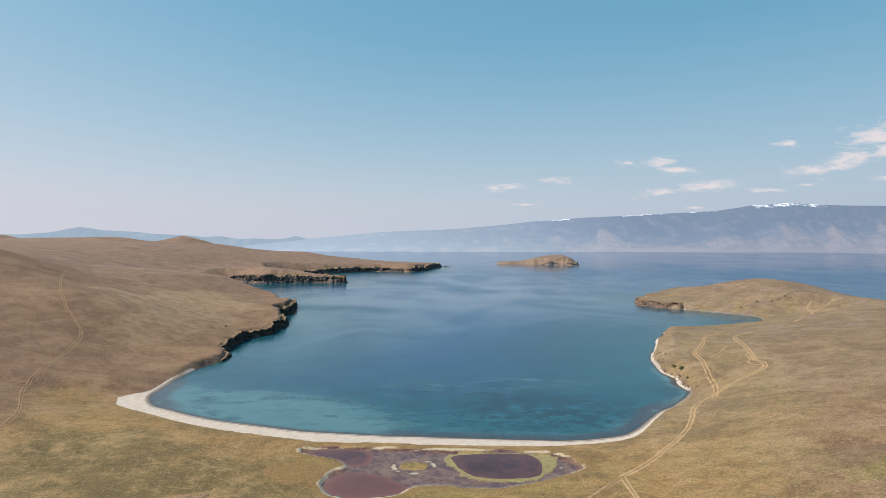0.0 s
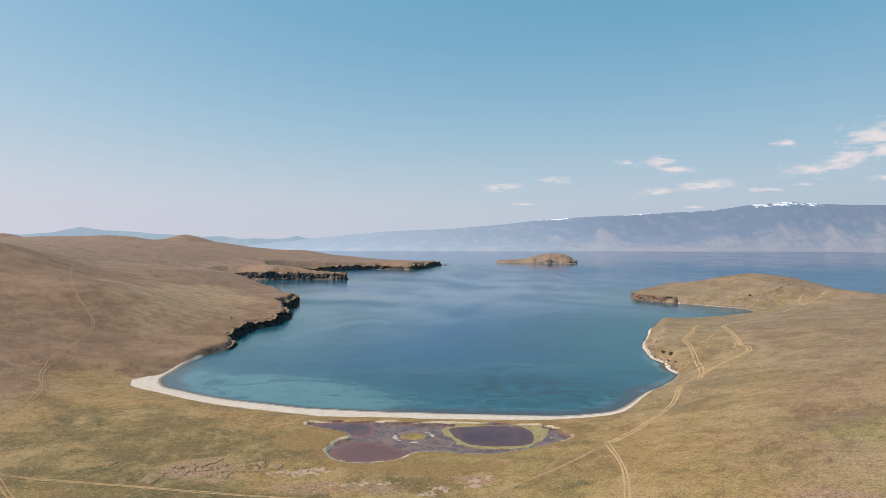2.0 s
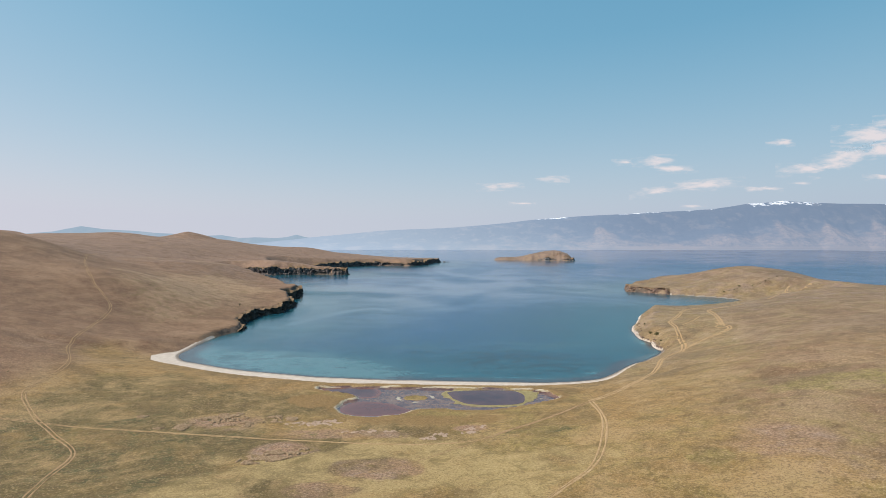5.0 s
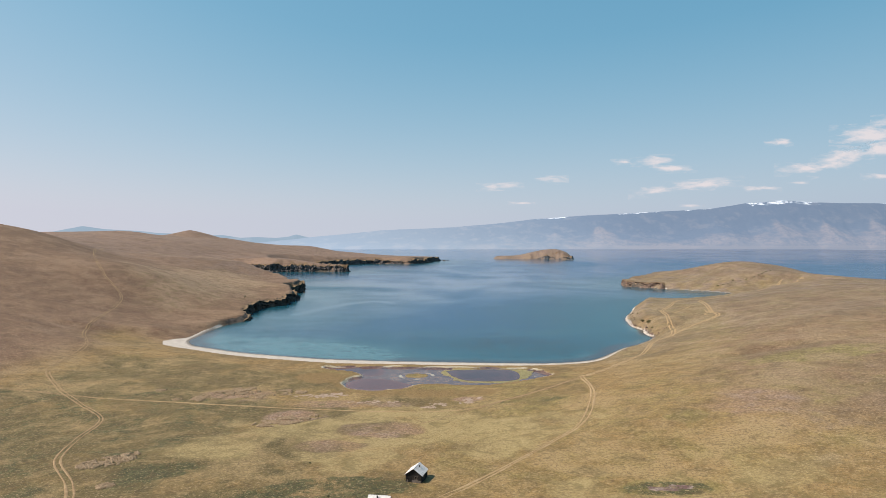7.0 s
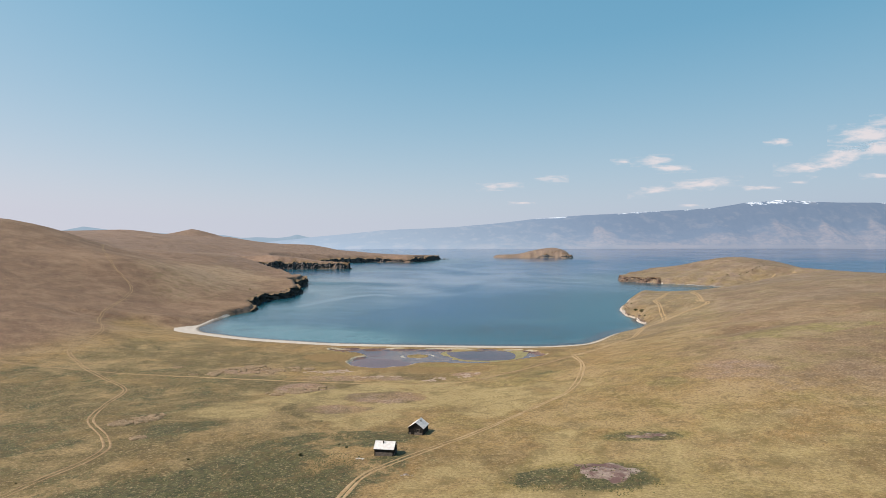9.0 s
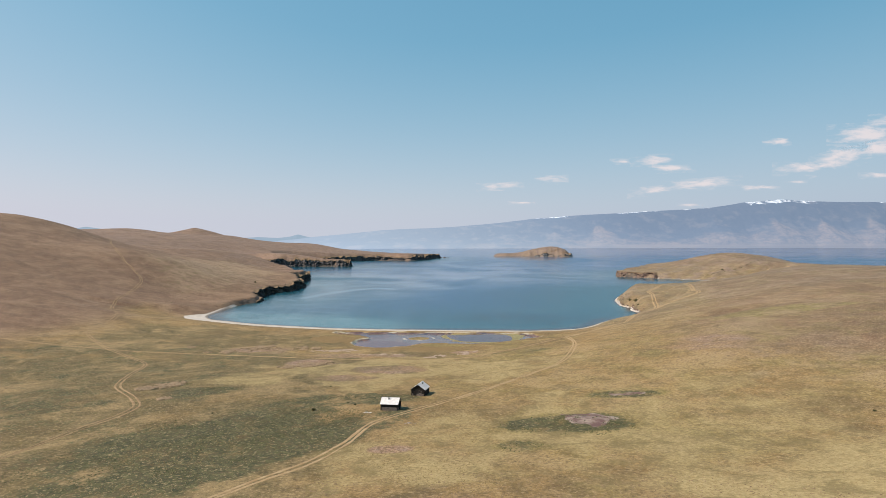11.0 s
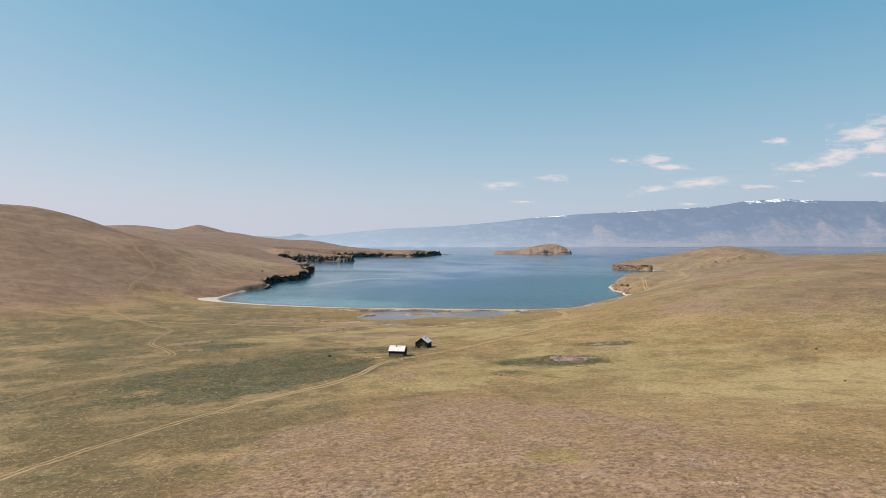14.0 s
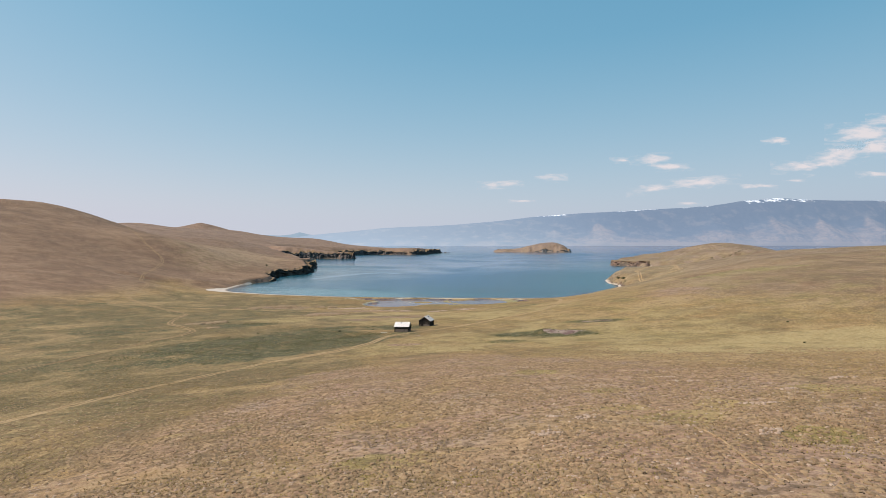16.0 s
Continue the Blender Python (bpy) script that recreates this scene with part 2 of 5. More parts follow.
def make_lake():
    """Cold clear lake water; paler over the sand, dark weed on the bed, deep blue farther out."""
    n = Nodes("lake_water")
    out, shoal, weedy, calm = n.attribute("out"), n.attribute("shoal"), n.attribute("weedy"), n.attribute("calm")
    patch = n.noise(0.02, 5, 0.6, n.stretched(0.5, 1.6, 1), 0.8)
    cloudy = n.noise(0.045, 6, 0.66, n.stretched(0.55, 1.5, 1, -10), 0.9)
    weed = n.noise(0.13, 7, 0.72, n.stretched(0.85, 0.95, 1, 4), 0.4)
    swayed = n.math("ADD", out, n.math("MULTIPLY", n.math("SUBTRACT", patch, 0.5), 160))
    colour = n.mix(n.step(swayed, 50, 190), (0.009, 0.062, 0.105), (0.009, 0.065, 0.15))
    colour = n.mix(n.step(swayed, 100, 0, 0, 0.6), colour, (0.015, 0.098, 0.12))
    bright = n.step(n.math("ADD", shoal, n.math("MULTIPLY", n.math("SUBTRACT", cloudy, 0.5), 1.1)), 0.2, 0.95)
    colour = n.mix(n.math("MULTIPLY", bright, 0.85), colour, (0.095, 0.192, 0.21))
    murk = n.noise(0.05, 7, 0.7, n.stretched(0.6, 1.3, 1, -6), 0.8)
    colour = n.mix(n.math("MULTIPLY", n.step(murk, 0.52, 0.36), n.step(out, 320, 60, 0, 0.6)), colour, (0.008, 0.044, 0.056))
    colour = n.mix(n.math("MULTIPLY", n.step(murk, 0.52, 0.68), n.step(out, 260, 60, 0, 0.5)), colour, (0.034, 0.124, 0.138))
    # weed beds in streaks, a darker belt of it close to the shore
    beds = n.step(n.math("ADD", weedy, n.math("MULTIPLY", n.math("SUBTRACT", weed, 0.5), 2.8)), 0.45, 0.72)
    colour = n.mix(n.math("MULTIPLY", beds, n.step(weedy, 0.02, 0.3, 0, 0.75)), colour, (0.006, 0.026, 0.034))
    belt = n.math("MULTIPLY", n.attribute("belt"), n.step(weed, 0.36, 0.54, 0.5, 1.0))
    colour = n.mix(n.math("MULTIPLY", belt, 0.85), colour, (0.058, 0.046, 0.05))
    edge = n.math("ADD", out, n.math("MULTIPLY", n.math("SUBTRACT", cloudy, 0.5), 3.0))
    colour = n.mix(n.step(edge, 3.4, 0.8, 0, 0.85), colour, (0.06, 0.044, 0.036))
    # calm lanes and wind-roughened patches
    lanes = n.noise(0.006, 5, 0.6, n.stretched(0.9, 0.45, 1, 25), 1.2)
    fret = n.noise(0.03, 6, 0.68, n.stretched(0.65, 1.2, 1, 8), 0.9)
    still = n.math("ADD", calm, n.math("ADD", n.math("MULTIPLY", n.math("SUBTRACT", lanes, 0.5), 0.9), n.math("MULTIPLY", n.math("SUBTRACT", fret, 0.5), 0.45)))
    still = n.step(still, 0.0, 1.0)
    ripples = n.math("ADD", n.noise(1.6, 3, 0.6), n.math("MULTIPLY", n.noise(0.35, 3, 0.6, n.stretched(0.6, 1.5, 1, 12)), 1.5))
    n.bump(n.math("MULTIPLY", ripples, n.step(still, 0.0, 1.0, 1.15, 0.5)), 0.19, 0.14)
    n.surface.inputs["IOR"].default_value = 1.333
    return n.finish(colour, n.step(still, 0.0, 1.0, 0.26, 0.1), 0, 0.5)


def make_pond():
    n = Nodes("salt_pond_water")
    tone = n.mix(n.step(n.noise(0.07, 4, 0.6), 0.35, 0.65), (0.055, 0.022, 0.024), (0.1, 0.044, 0.04))
    tone = n.mix(n.attribute("shallow"), tone, (0.19, 0.078, 0.06))
    n.bump(n.noise(1.2, 2, 0.5), 0.05, 0.1)
    n.surface.inputs["IOR"].default_value = 1.333
    return n.finish(tone, 0.14, 0, 0.42)


def make_dirt(name, n_low, n_high):
    n = Nodes(name)
    tone = n.mix(n.step(n.noise(0.5, 5, 0.65), 0.3, 0.7), n_low, n_high)
    tone = n.mix(n.step(n.noise(3.0, 4, 0.7), 0.55, 0.75, 0, 0.5), tone, (0.26, 0.18, 0.1))
    n.bump(n.noise(3, 4, 0.6), 0.4, 0.1)
    return n.finish(tone, 0.95, 0, 0.15)


def make_rock(name, dark, light, warm):
    n = Nodes(name)
    face = n.noise(0.22, 6, 0.7, n.stretched(1, 1, 0.35))
    tone = n.mix(n.step(face, 0.36, 0.64), dark, light)
    tone = n.mix(n.step(n.noise(0.07, 4, 0.6), 0.5, 0.7, 0, 0.7), tone, warm)
    tone = n.mix(n.step(n.noise(1.8, 4, 0.7), 0.55, 0.72, 0, 0.6), tone, dark)
    grass = n.mix(n.step(n.noise(0.3, 6, 0.7), 0.35, 0.65), (0.17, 0.108, 0.062), (0.28, 0.182, 0.108))
    tone = n.mix(n.step(n.math("ADD", n.attribute("turf"), n.math("MULTIPLY", n.math("SUBTRACT", face, 0.5), 0.7)), 0.4, 0.6), tone, grass)
    n.bump(n.math("ADD", face, n.math("MULTIPLY", n.noise(1.4, 4, 0.7), 0.5)), 0.8, 0.6)
    return n.finish(tone, 0.92, 0, 0.2)


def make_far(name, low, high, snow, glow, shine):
    """Mountains beyond many kilometres of air; an emitted blue stands in for that haze."""
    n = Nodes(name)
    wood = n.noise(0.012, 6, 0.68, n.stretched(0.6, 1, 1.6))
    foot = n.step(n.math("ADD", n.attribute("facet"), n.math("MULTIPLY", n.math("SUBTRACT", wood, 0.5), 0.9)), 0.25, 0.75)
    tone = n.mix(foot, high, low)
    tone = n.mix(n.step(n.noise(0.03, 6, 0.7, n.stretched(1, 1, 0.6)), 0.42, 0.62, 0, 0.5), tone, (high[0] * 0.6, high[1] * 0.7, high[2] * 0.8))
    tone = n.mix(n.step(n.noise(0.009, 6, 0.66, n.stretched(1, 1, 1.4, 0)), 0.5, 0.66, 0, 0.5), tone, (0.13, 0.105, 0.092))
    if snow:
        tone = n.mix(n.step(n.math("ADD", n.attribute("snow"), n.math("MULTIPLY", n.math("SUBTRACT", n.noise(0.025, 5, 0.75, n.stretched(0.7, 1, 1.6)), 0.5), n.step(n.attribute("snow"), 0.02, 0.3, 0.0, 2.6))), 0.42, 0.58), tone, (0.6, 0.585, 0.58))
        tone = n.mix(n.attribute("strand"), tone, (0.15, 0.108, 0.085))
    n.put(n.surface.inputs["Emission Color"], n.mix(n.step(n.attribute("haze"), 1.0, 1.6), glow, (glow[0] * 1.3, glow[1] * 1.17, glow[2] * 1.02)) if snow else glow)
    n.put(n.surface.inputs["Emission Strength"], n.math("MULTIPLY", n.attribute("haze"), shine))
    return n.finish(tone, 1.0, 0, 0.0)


def make_cloud():
    n = Nodes("fair_weather_cloud")
    edge = n.attribute("body")
    wisp = n.math("ADD", n.noise(0.011, 5, 0.6, n.stretched(0.5, 1, 2.1), 0.6), n.math("MULTIPLY", n.noise(0.035, 4, 0.6, n.stretched(0.6, 1, 1.5)), 0.3))
    cover = n.step(n.math("ADD", edge, n.math("MULTIPLY", n.math("SUBTRACT", wisp, 0.64), 2.1)), -0.05, 1.15, 0.0, 0.86)
    # the sunlit white is put in as emission; the sun doesn't light it
    glow = n.tree.nodes.new("ShaderNodeEmission")
    glow.inputs["Color"].default_value, glow.inputs["Strength"].default_value = (0.9, 0.815, 0.825, 1), 0.8
    clear, blend = n.tree.nodes.new("ShaderNodeBsdfTransparent"), n.tree.nodes.new("ShaderNodeMixShader")
    n.put(blend.inputs[0], cover)
    n.tree.links.new(clear.outputs[0], blend.inputs[1])
    n.tree.links.new(glow.outputs[0], blend.inputs[2])
    n.tree.links.new(blend.outputs[0], n.output.inputs["Surface"])
    return n.material


def make_wood(name, dark, light):
    n = Nodes(name)
    grain = n.noise(6, 4, 0.6, n.stretched(0.25, 0.25, 2.5))
    tone = n.mix(n.step(grain, 0.35, 0.65), dark, light)
    tone = n.mix(n.step(n.noise(0.9, 3, 0.6), 0.5, 0.7, 0, 0.5), tone, (light[0] * 1.35, light[1] * 1.3, light[2] * 1.2))
    n.bump(grain, 0.4, 0.03)
    return n.finish(tone, 0.85, 0, 0.2)


def make_slate():
    n = Nodes("pale_roof_sheet")
    tone = n.mix(n.step(n.noise(1.3, 4, 0.6), 0.35, 0.65), (0.66, 0.6, 0.565), (0.8, 0.735, 0.7))
    tone = n.mix(n.step(n.noise(5, 4, 0.7), 0.6, 0.78, 0, 0.5), tone, (0.36, 0.32, 0.29))
    n.bump(n.noise(8, 2, 0.5), 0.2, 0.02)
    return n.finish(tone, 0.7, 0, 0.25)


def make_grass(name, first, second):
    n = Nodes(name)
    return n.finish(n.mix(n.island(), first, second), 0.9, 0, 0.15)


STEPPE, LAKE, POND, DIRT = make_steppe(), make_lake(), make_pond(), make_dirt("track_dirt", (0.34, 0.217, 0.11), (0.46, 0.32, 0.18))
OLD_DIRT = make_dirt("old_track_dirt", (0.28, 0.176, 0.095), (0.4, 0.27, 0.152))
PALE_DIRT = make_dirt("stony_path_dirt", (0.33, 0.235, 0.165), (0.42, 0.31, 0.225))
# dark stone, with the west cliff's shade put into its colour too
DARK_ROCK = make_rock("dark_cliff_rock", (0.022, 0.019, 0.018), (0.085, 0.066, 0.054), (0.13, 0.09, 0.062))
WARM_ROCK = make_rock("russet_rock", (0.09, 0.06, 0.048), (0.27, 0.18, 0.135), (0.33, 0.21, 0.15))
PALE_ROCK = make_rock("pale_weathered_stone", (0.16, 0.12, 0.095), (0.42, 0.34, 0.28), (0.5, 0.4, 0.33))
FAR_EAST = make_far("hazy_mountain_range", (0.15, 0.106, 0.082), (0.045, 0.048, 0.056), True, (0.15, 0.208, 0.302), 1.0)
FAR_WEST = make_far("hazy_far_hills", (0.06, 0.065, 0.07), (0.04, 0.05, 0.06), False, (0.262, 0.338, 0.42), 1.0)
CLOUD = make_cloud()
LOGS = make_wood("weathered_log", (0.014, 0.012, 0.011), (0.042, 0.034, 0.029))
PLANKS = make_wood("dark_board", (0.012, 0.01, 0.009), (0.035, 0.028, 0.024))
SILVER_WOOD = make_wood("silvered_board", (0.11, 0.085, 0.072), (0.2, 0.16, 0.135))
ROOFING = make_slate()
STRAW = make_grass("straw_tuft", (0.38, 0.265, 0.135), (0.26, 0.175, 0.09))
TUSSOCK = make_grass("brown_tussock", (0.33, 0.222, 0.13), (0.19, 0.122, 0.072))
GREENS = make_grass("green_tuft", (0.3, 0.225, 0.07), (0.2, 0.15, 0.052))
HEATH = make_grass("brown_heath", (0.1, 0.068, 0.038), (0.05, 0.036, 0.022))
CAPE_ROCK = make_rock("dark_cape_rock", (0.04, 0.036, 0.037), (0.155, 0.128, 0.118), (0.19, 0.15, 0.13))
ISLE_ROCK = make_rock("grey_cliff_rock", (0.085, 0.08, 0.082), (0.28, 0.255, 0.25), (0.32, 0.28, 0.255))
HUMMOCK = make_grass("dead_turf_hummock", (0.38, 0.268, 0.17), (0.26, 0.175, 0.105))
SHINGLE = make_grass("pale_outcrop_stone", (0.45, 0.33, 0.25), (0.32, 0.225, 0.165))
SHRUB = make_grass("dark_shrub", (0.06, 0.063, 0.03), (0.125, 0.115, 0.052))

SEDGE = make_grass("olive_sedge", (0.22, 0.152, 0.06), (0.145, 0.102, 0.042))

# Rounded hills and hollows of the land: x, y, radius, height
HILLS_WEST = [
    (-1354, 1835, 70, 39.8), (-1200, 2400, 220, 20.2), (-1187, 1742, 70, 13.4), (-1100, 1850, 70, 12.3), (-1015, 1753, 70, 6.4),
    (-939, 1774, 70, 11.9), (-900, 900, 70, 11.5), (-900, 1400, 120, -9.5), (-900, 1400, 700, 92.0), (-800, 0, 220, 70.8),
    (-800, 700, 120, 22.0), (-800, 2300, 220, 11.0), (-796, 1879, 45, 7.0), (-712, 1899, 70, 9.0), (-700, 600, 70, 7.8),
    (-600, 200, 70, 7.5), (-600, 400, 120, 24.4), (-600, 800, 70, 16.3), (-560, 1500, 70, -6.2), (-530, 595, 120, 32.3),
]
HILLS_CAPES = [
    (-501, 669, 70, 11.8), (-500, 1000, 70, 8.5), (-480, 1230, 70, -7.3), (-480, 1230, 220, -57.7), (-450, -100, 70, -1.2),
    (-450, 400, 70, 8.1), (-449, 2022, 70, 9.1), (-445, 738, 70, -8.8), (-400, 1370, 70, 16.0), (-390, 880, 70, 4.2),
    (-350, 100, 70, -6.2), (-330, 1640, 220, -37.7), (-287, 560, 70, 19.7), (-250, -100, 70, 4.3), (-241, 290, 70, -0.8),
    (-240, 850, 70, -21.5), (-240, 1345, 70, -6.7), (-215, 560, 70, -10.6), (-205, 650, 120, -26.0), (-200, 100, 120, -12.1),
    (-200, 440, 70, -13.8),
]
HILLS_PLAIN = [
    (-163, 2090, 220, -17.1), (-150, 310, 70, -7.7), (-100, -40, 70, -2.4), (-97, 92, 70, 2.4), (-50, 285, 120, -9.6),
    (0, -300, 70, 16.9), (0, -180, 70, 6.3), (12, 197, 70, -6.7), (21, -88, 70, 4.2), (81, 43, 70, -6.3),
    (100, -160, 120, 14.3), (112, 122, 70, 4.2), (120, 310, 70, -16.7), (170, 430, 70, -5.0), (190, 510, 120, -9.3),
    (195, 267, 70, 14.4), (249, 242, 70, -7.4), (250, -60, 70, 8.0),
]
HILLS_EAST = [
    (260, 640, 70, -5.9), (298, 417, 70, 6.6), (299, 934, 70, -14.3), (300, 100, 70, 3.1), (330, 670, 70, -15.3),
    (350, 830, 70, -7.3), (400, 575, 70, 12.5), (413, 683, 70, 9.7), (420, 960, 70, 6.4), (440, 1050, 70, -8.0),
    (470, 580, 120, -5.6), (485, 760, 70, 6.3), (500, 0, 120, 23.9), (507, 913, 70, 21.2), (520, 250, 220, 34.5),
    (569, 699, 70, 4.7), (600, 500, 70, 19.6), (600, 850, 70, -6.2), (680, 936, 70, -7.7),
]

# ---- lie of the land ----
def lattice(ix, iy, seed):
    n = (ix * 374761393 + iy * 668265263 + seed * 974634677) & 0xFFFFFFFF
    n = ((n ^ (n >> 13)) * 1274126177) & 0xFFFFFFFF
    return ((n ^ (n >> 16)) & 0xFFFF) / 32767.5 - 1.0


def ripple(x, y, size, seed=0):
    """Smooth random values from -1 to 1 over patches of that size."""
    u, v = np.asarray(x, float) / size, np.asarray(y, float) / size
    ix, iy = np.floor(u).astype(np.int64), np.floor(v).astype(np.int64)
    fx, fy = u - ix, v - iy
    fx, fy = fx * fx * fx * (fx * (fx * 6 - 15) + 10), fy * fy * fy * (fy * (fy * 6 - 15) + 10)
    a = lattice(ix, iy, seed) * (1 - fx) + lattice(ix + 1, iy, seed) * fx
    b = lattice(ix, iy + 1, seed) * (1 - fx) + lattice(ix + 1, iy + 1, seed) * fx
    return a * (1 - fy) + b * fy


def rough(x, y, size, seed=0, octaves=4):
    return sum(ripple(x, y, size / 2**k, seed + k) / 2**k for k in range(octaves)) * 0.6


def ease(a, b, v):
    s = np.clip((np.asarray(v, float) - a) / (b - a), 0, 1)
    return s * s * (3 - 2 * s)


def oval(x, y, cx, cy, rx, ry, turn=0.0):
    """1 in the middle of an oval, 0 on its rim, below 0 outside."""
    c, s = math.cos(radians(turn)), math.sin(radians(turn))
    u, v = (x - cx) * c + (y - cy) * s, (y - cy) * c - (x - cx) * s
    return 1 - np.hypot(u / rx, v / ry)


# The shore, from the far west round the bay to the far east: x, y, how steep (0 beach, 1 cliff)
SHORE_CAPES = [
    (-6000, 3300, 0), (-1500, 3000, 0), (-900, 2700, 0.3), (-500, 2380, 0.5), (-250, 2260, 0.8), (-60, 2200, 1), (-18, 2160, 1),
    (-30, 2105, 1), (-62, 1880, 1), (-109, 1815, 0.85), (-170, 1835, 0.6), (-231, 1815, 0.5), (-300, 1740, 0.45), (-430, 1600, 0.5),
    (-340, 1440, 0.8), (-228, 1368, 1), (-222, 1342, 1), (-290, 1345, 0.85), (-349, 1332, 0.65), (-397, 1319, 0.5), (-467, 1362, 0.4),
    (-462, 1325, 0.1), (-425, 1255, 0), (-385, 1130, 0), (-320, 1000, 0.2), (-265, 915, 0.7),
]
SHORE_WEST = [
    (-225, 868, 1), (-203, 845, 1), (-197, 754, 1), (-186, 705, 0.95), (-175, 665, 1), (-178, 620, 1), (-187, 571, 1), (-195, 552, 1),
    (-189, 529, 1), (-174, 492, 0.75), (-177, 465, 0.65), (-181, 437, 0.4), (-182, 412, 0.12), (-179, 388, 0.1), (-177, 366, 0),
]
SHORE_BEACH = [
    (-166, 347, 0), (-150, 336, 0), (-133, 325, 0), (-112, 315, 0), (-93, 308, 0), (-70, 300, 0), (-48, 296, 0), (-27, 293, 0),
    (0, 290.5, 0), (19, 288.5, 0), (39, 287, 0), (58, 286.5, 0), (73, 289, 0), (87, 294, 0), (94, 300, 0), (101, 309, 0),
    (110, 321, 0.1), (121, 336, 0.15), (134, 350, 0.15), (143, 361, 0.15),
]
SHORE_EAST = [
    (156, 380, 0.2), (155, 386, 0.35), (153, 398, 0.4), (158, 421, 0.4), (157, 434, 0.35), (159, 451, 0.3), (167, 488, 0.4),
    (180, 520, 0.35), (212, 591, 0.42), (230, 633, 0.4), (245, 649, 0.3), (275, 665, 0.2), (320, 683, 0.1), (352, 698, 0),
    (380, 725, 0), (391, 755, 0), (384, 778, 0.1), (364, 802, 0.15), (334, 834, 0.3), (310, 859, 0.7), (293, 875, 1),
    (284, 896, 1), (300, 930, 1), (370, 1020, 0.8), (480, 1080, 0.5), (600, 1050, 0.4), (690, 930, 0.4), (780, 800, 0.4), (1000, 690, 0.4), (1500, 600, 0.3), (6000, 300, 0),
]


def smooth_line(points, steps, closed=False):
    """A line that bends softly through the points; any number of columns."""
    p = np.array(points, float)
    p = np.vstack([p[-1:], p, p[:2]]) if closed else np.vstack([2 * p[:1] - p[1:2], p, 2 * p[-1:] - p[-2:-1]])
    s, out = np.linspace(0, 1, steps, endpoint=False)[:, None], []
    for a, b, c, d in zip(p, p[1:], p[2:], p[3:]):
        out.append(0.5 * (2 * b + (c - a) * s + (2 * a - 5 * b + 4 * c - d) * s**2 + (3 * b - a - 3 * c + d) * s**3))
    out = np.vstack(out)
    return out if closed else np.vstack([out, p[-2:-1]])


COAST = smooth_line(SHORE_CAPES + SHORE_WEST + SHORE_BEACH + SHORE_EAST, 4)
MAINLAND = np.vstack([COAST, [(6000, -6000, 0), (-6000, -6000, 0)]])
ISLAND = smooth_line(
    [(208, 2440, 0.6), (290, 2395, 0.65), (360, 2360, 0.8), (440, 2330, 1), (500, 2318, 1), (520, 2360, 1), (490, 2430, 1), (400, 2470, 0.8), (290, 2465, 0.6)],
    4, True)


def shore_distance(x, y, ring):
    """How far inland (above 0) or out on the water (below 0), and how steep the nearest shore is."""
    x, y = np.ravel(x).astype(np.float32), np.ravel(y).astype(np.float32)
    far, steep, inside = np.empty(len(x), np.float32), np.empty(len(x), np.float32), np.empty(len(x), bool)
    r = ring.astype(np.float32)
    ends = np.roll(r, -1, 0)
    for lo in range(0, len(x), 60000):
        px, py = x[lo:lo + 60000], y[lo:lo + 60000]
        best, cliff, odd = np.full(len(px), 1e12, np.float32), np.zeros(len(px), np.float32), np.zeros(len(px), bool)
        for (ax, ay, ac), (bx, by, bc) in zip(r, ends):
            dx, dy = bx - ax, by - ay
            s = np.clip(((px - ax) * dx + (py - ay) * dy) / (dx * dx + dy * dy + 1e-9), 0, 1)
            d = (px - ax - s * dx) ** 2 + (py - ay - s * dy) ** 2
            near = d < best
            best = np.where(near, d, best)
            cliff = np.where(near, ac + s * (bc - ac), cliff)
            if ay != by:
                odd ^= ((ay > py) != (by > py)) & (px < ax + (py - ay) * dx / dy)
        far[lo:lo + 60000], steep[lo:lo + 60000], inside[lo:lo + 60000] = np.sqrt(best), cliff, odd
    return np.where(inside, far, -far).astype(float), steep.astype(float)


def hill_height(x, y):
    z = np.full(np.shape(x), 6.0)
    for cx, cy, radius, height in HILLS_WEST + HILLS_CAPES + HILLS_PLAIN + HILLS_EAST:
        z += height * np.exp(-((x - cx) ** 2 + (y - cy) ** 2) / (2.0 * radius * radius))
    z += 19 * np.clip(oval(x, y, -805, 1885, 95, 85), 0, 1) ** 1.1
    z += 1.3 * np.exp(-((x - 34) / 5.0) ** 2 - ((y - 60) / 3.2) ** 2) + 0.7 * np.exp(-((x - 42) / 4.0) ** 2 - ((y - 58) / 3.5) ** 2)
    z -= 0.7 * np.exp(-((x + 9) ** 2 + (y - 88) ** 2) / 1200.0) + 0.9 * np.exp(-((x + 38) ** 2 + (y - 22) ** 2) / 2200.0)
    z = 1.3 + np.logaddexp(0, (z - 1.3) * 1.2) / 1.2
    return z


# Outlines on the low saline flat behind the beach
FLAT_RIM = smooth_line([(-63, 269, 0), (-54, 274, 0), (-33, 273, 0), (5, 270, 0), (31, 270, 0), (50, 265, 0), (58, 247.5, 0), (47, 239, 0), (31, 231, 0), (17, 227, 0), (-3, 231, 0), (-11, 229, 0), (-17, 222, 0), (-27, 218.5, 0), (-36, 218.5, 0), (-44, 224, 0), (-47.5, 234, 0), (-45, 244, 0), (-40, 249, 0), (-44, 256, 0), (-53, 260.5, 0), (-61, 264, 0)], 4, True)
PURPLE_RIM = smooth_line([(-60.5, 269, 0), (-51.5, 272.5, 0), (-35, 271, 0), (-30, 263.5, 0), (-31, 253, 0), (-38, 251.5, 0), (-45, 259.5, 0), (-55, 263, 0)], 8, True)
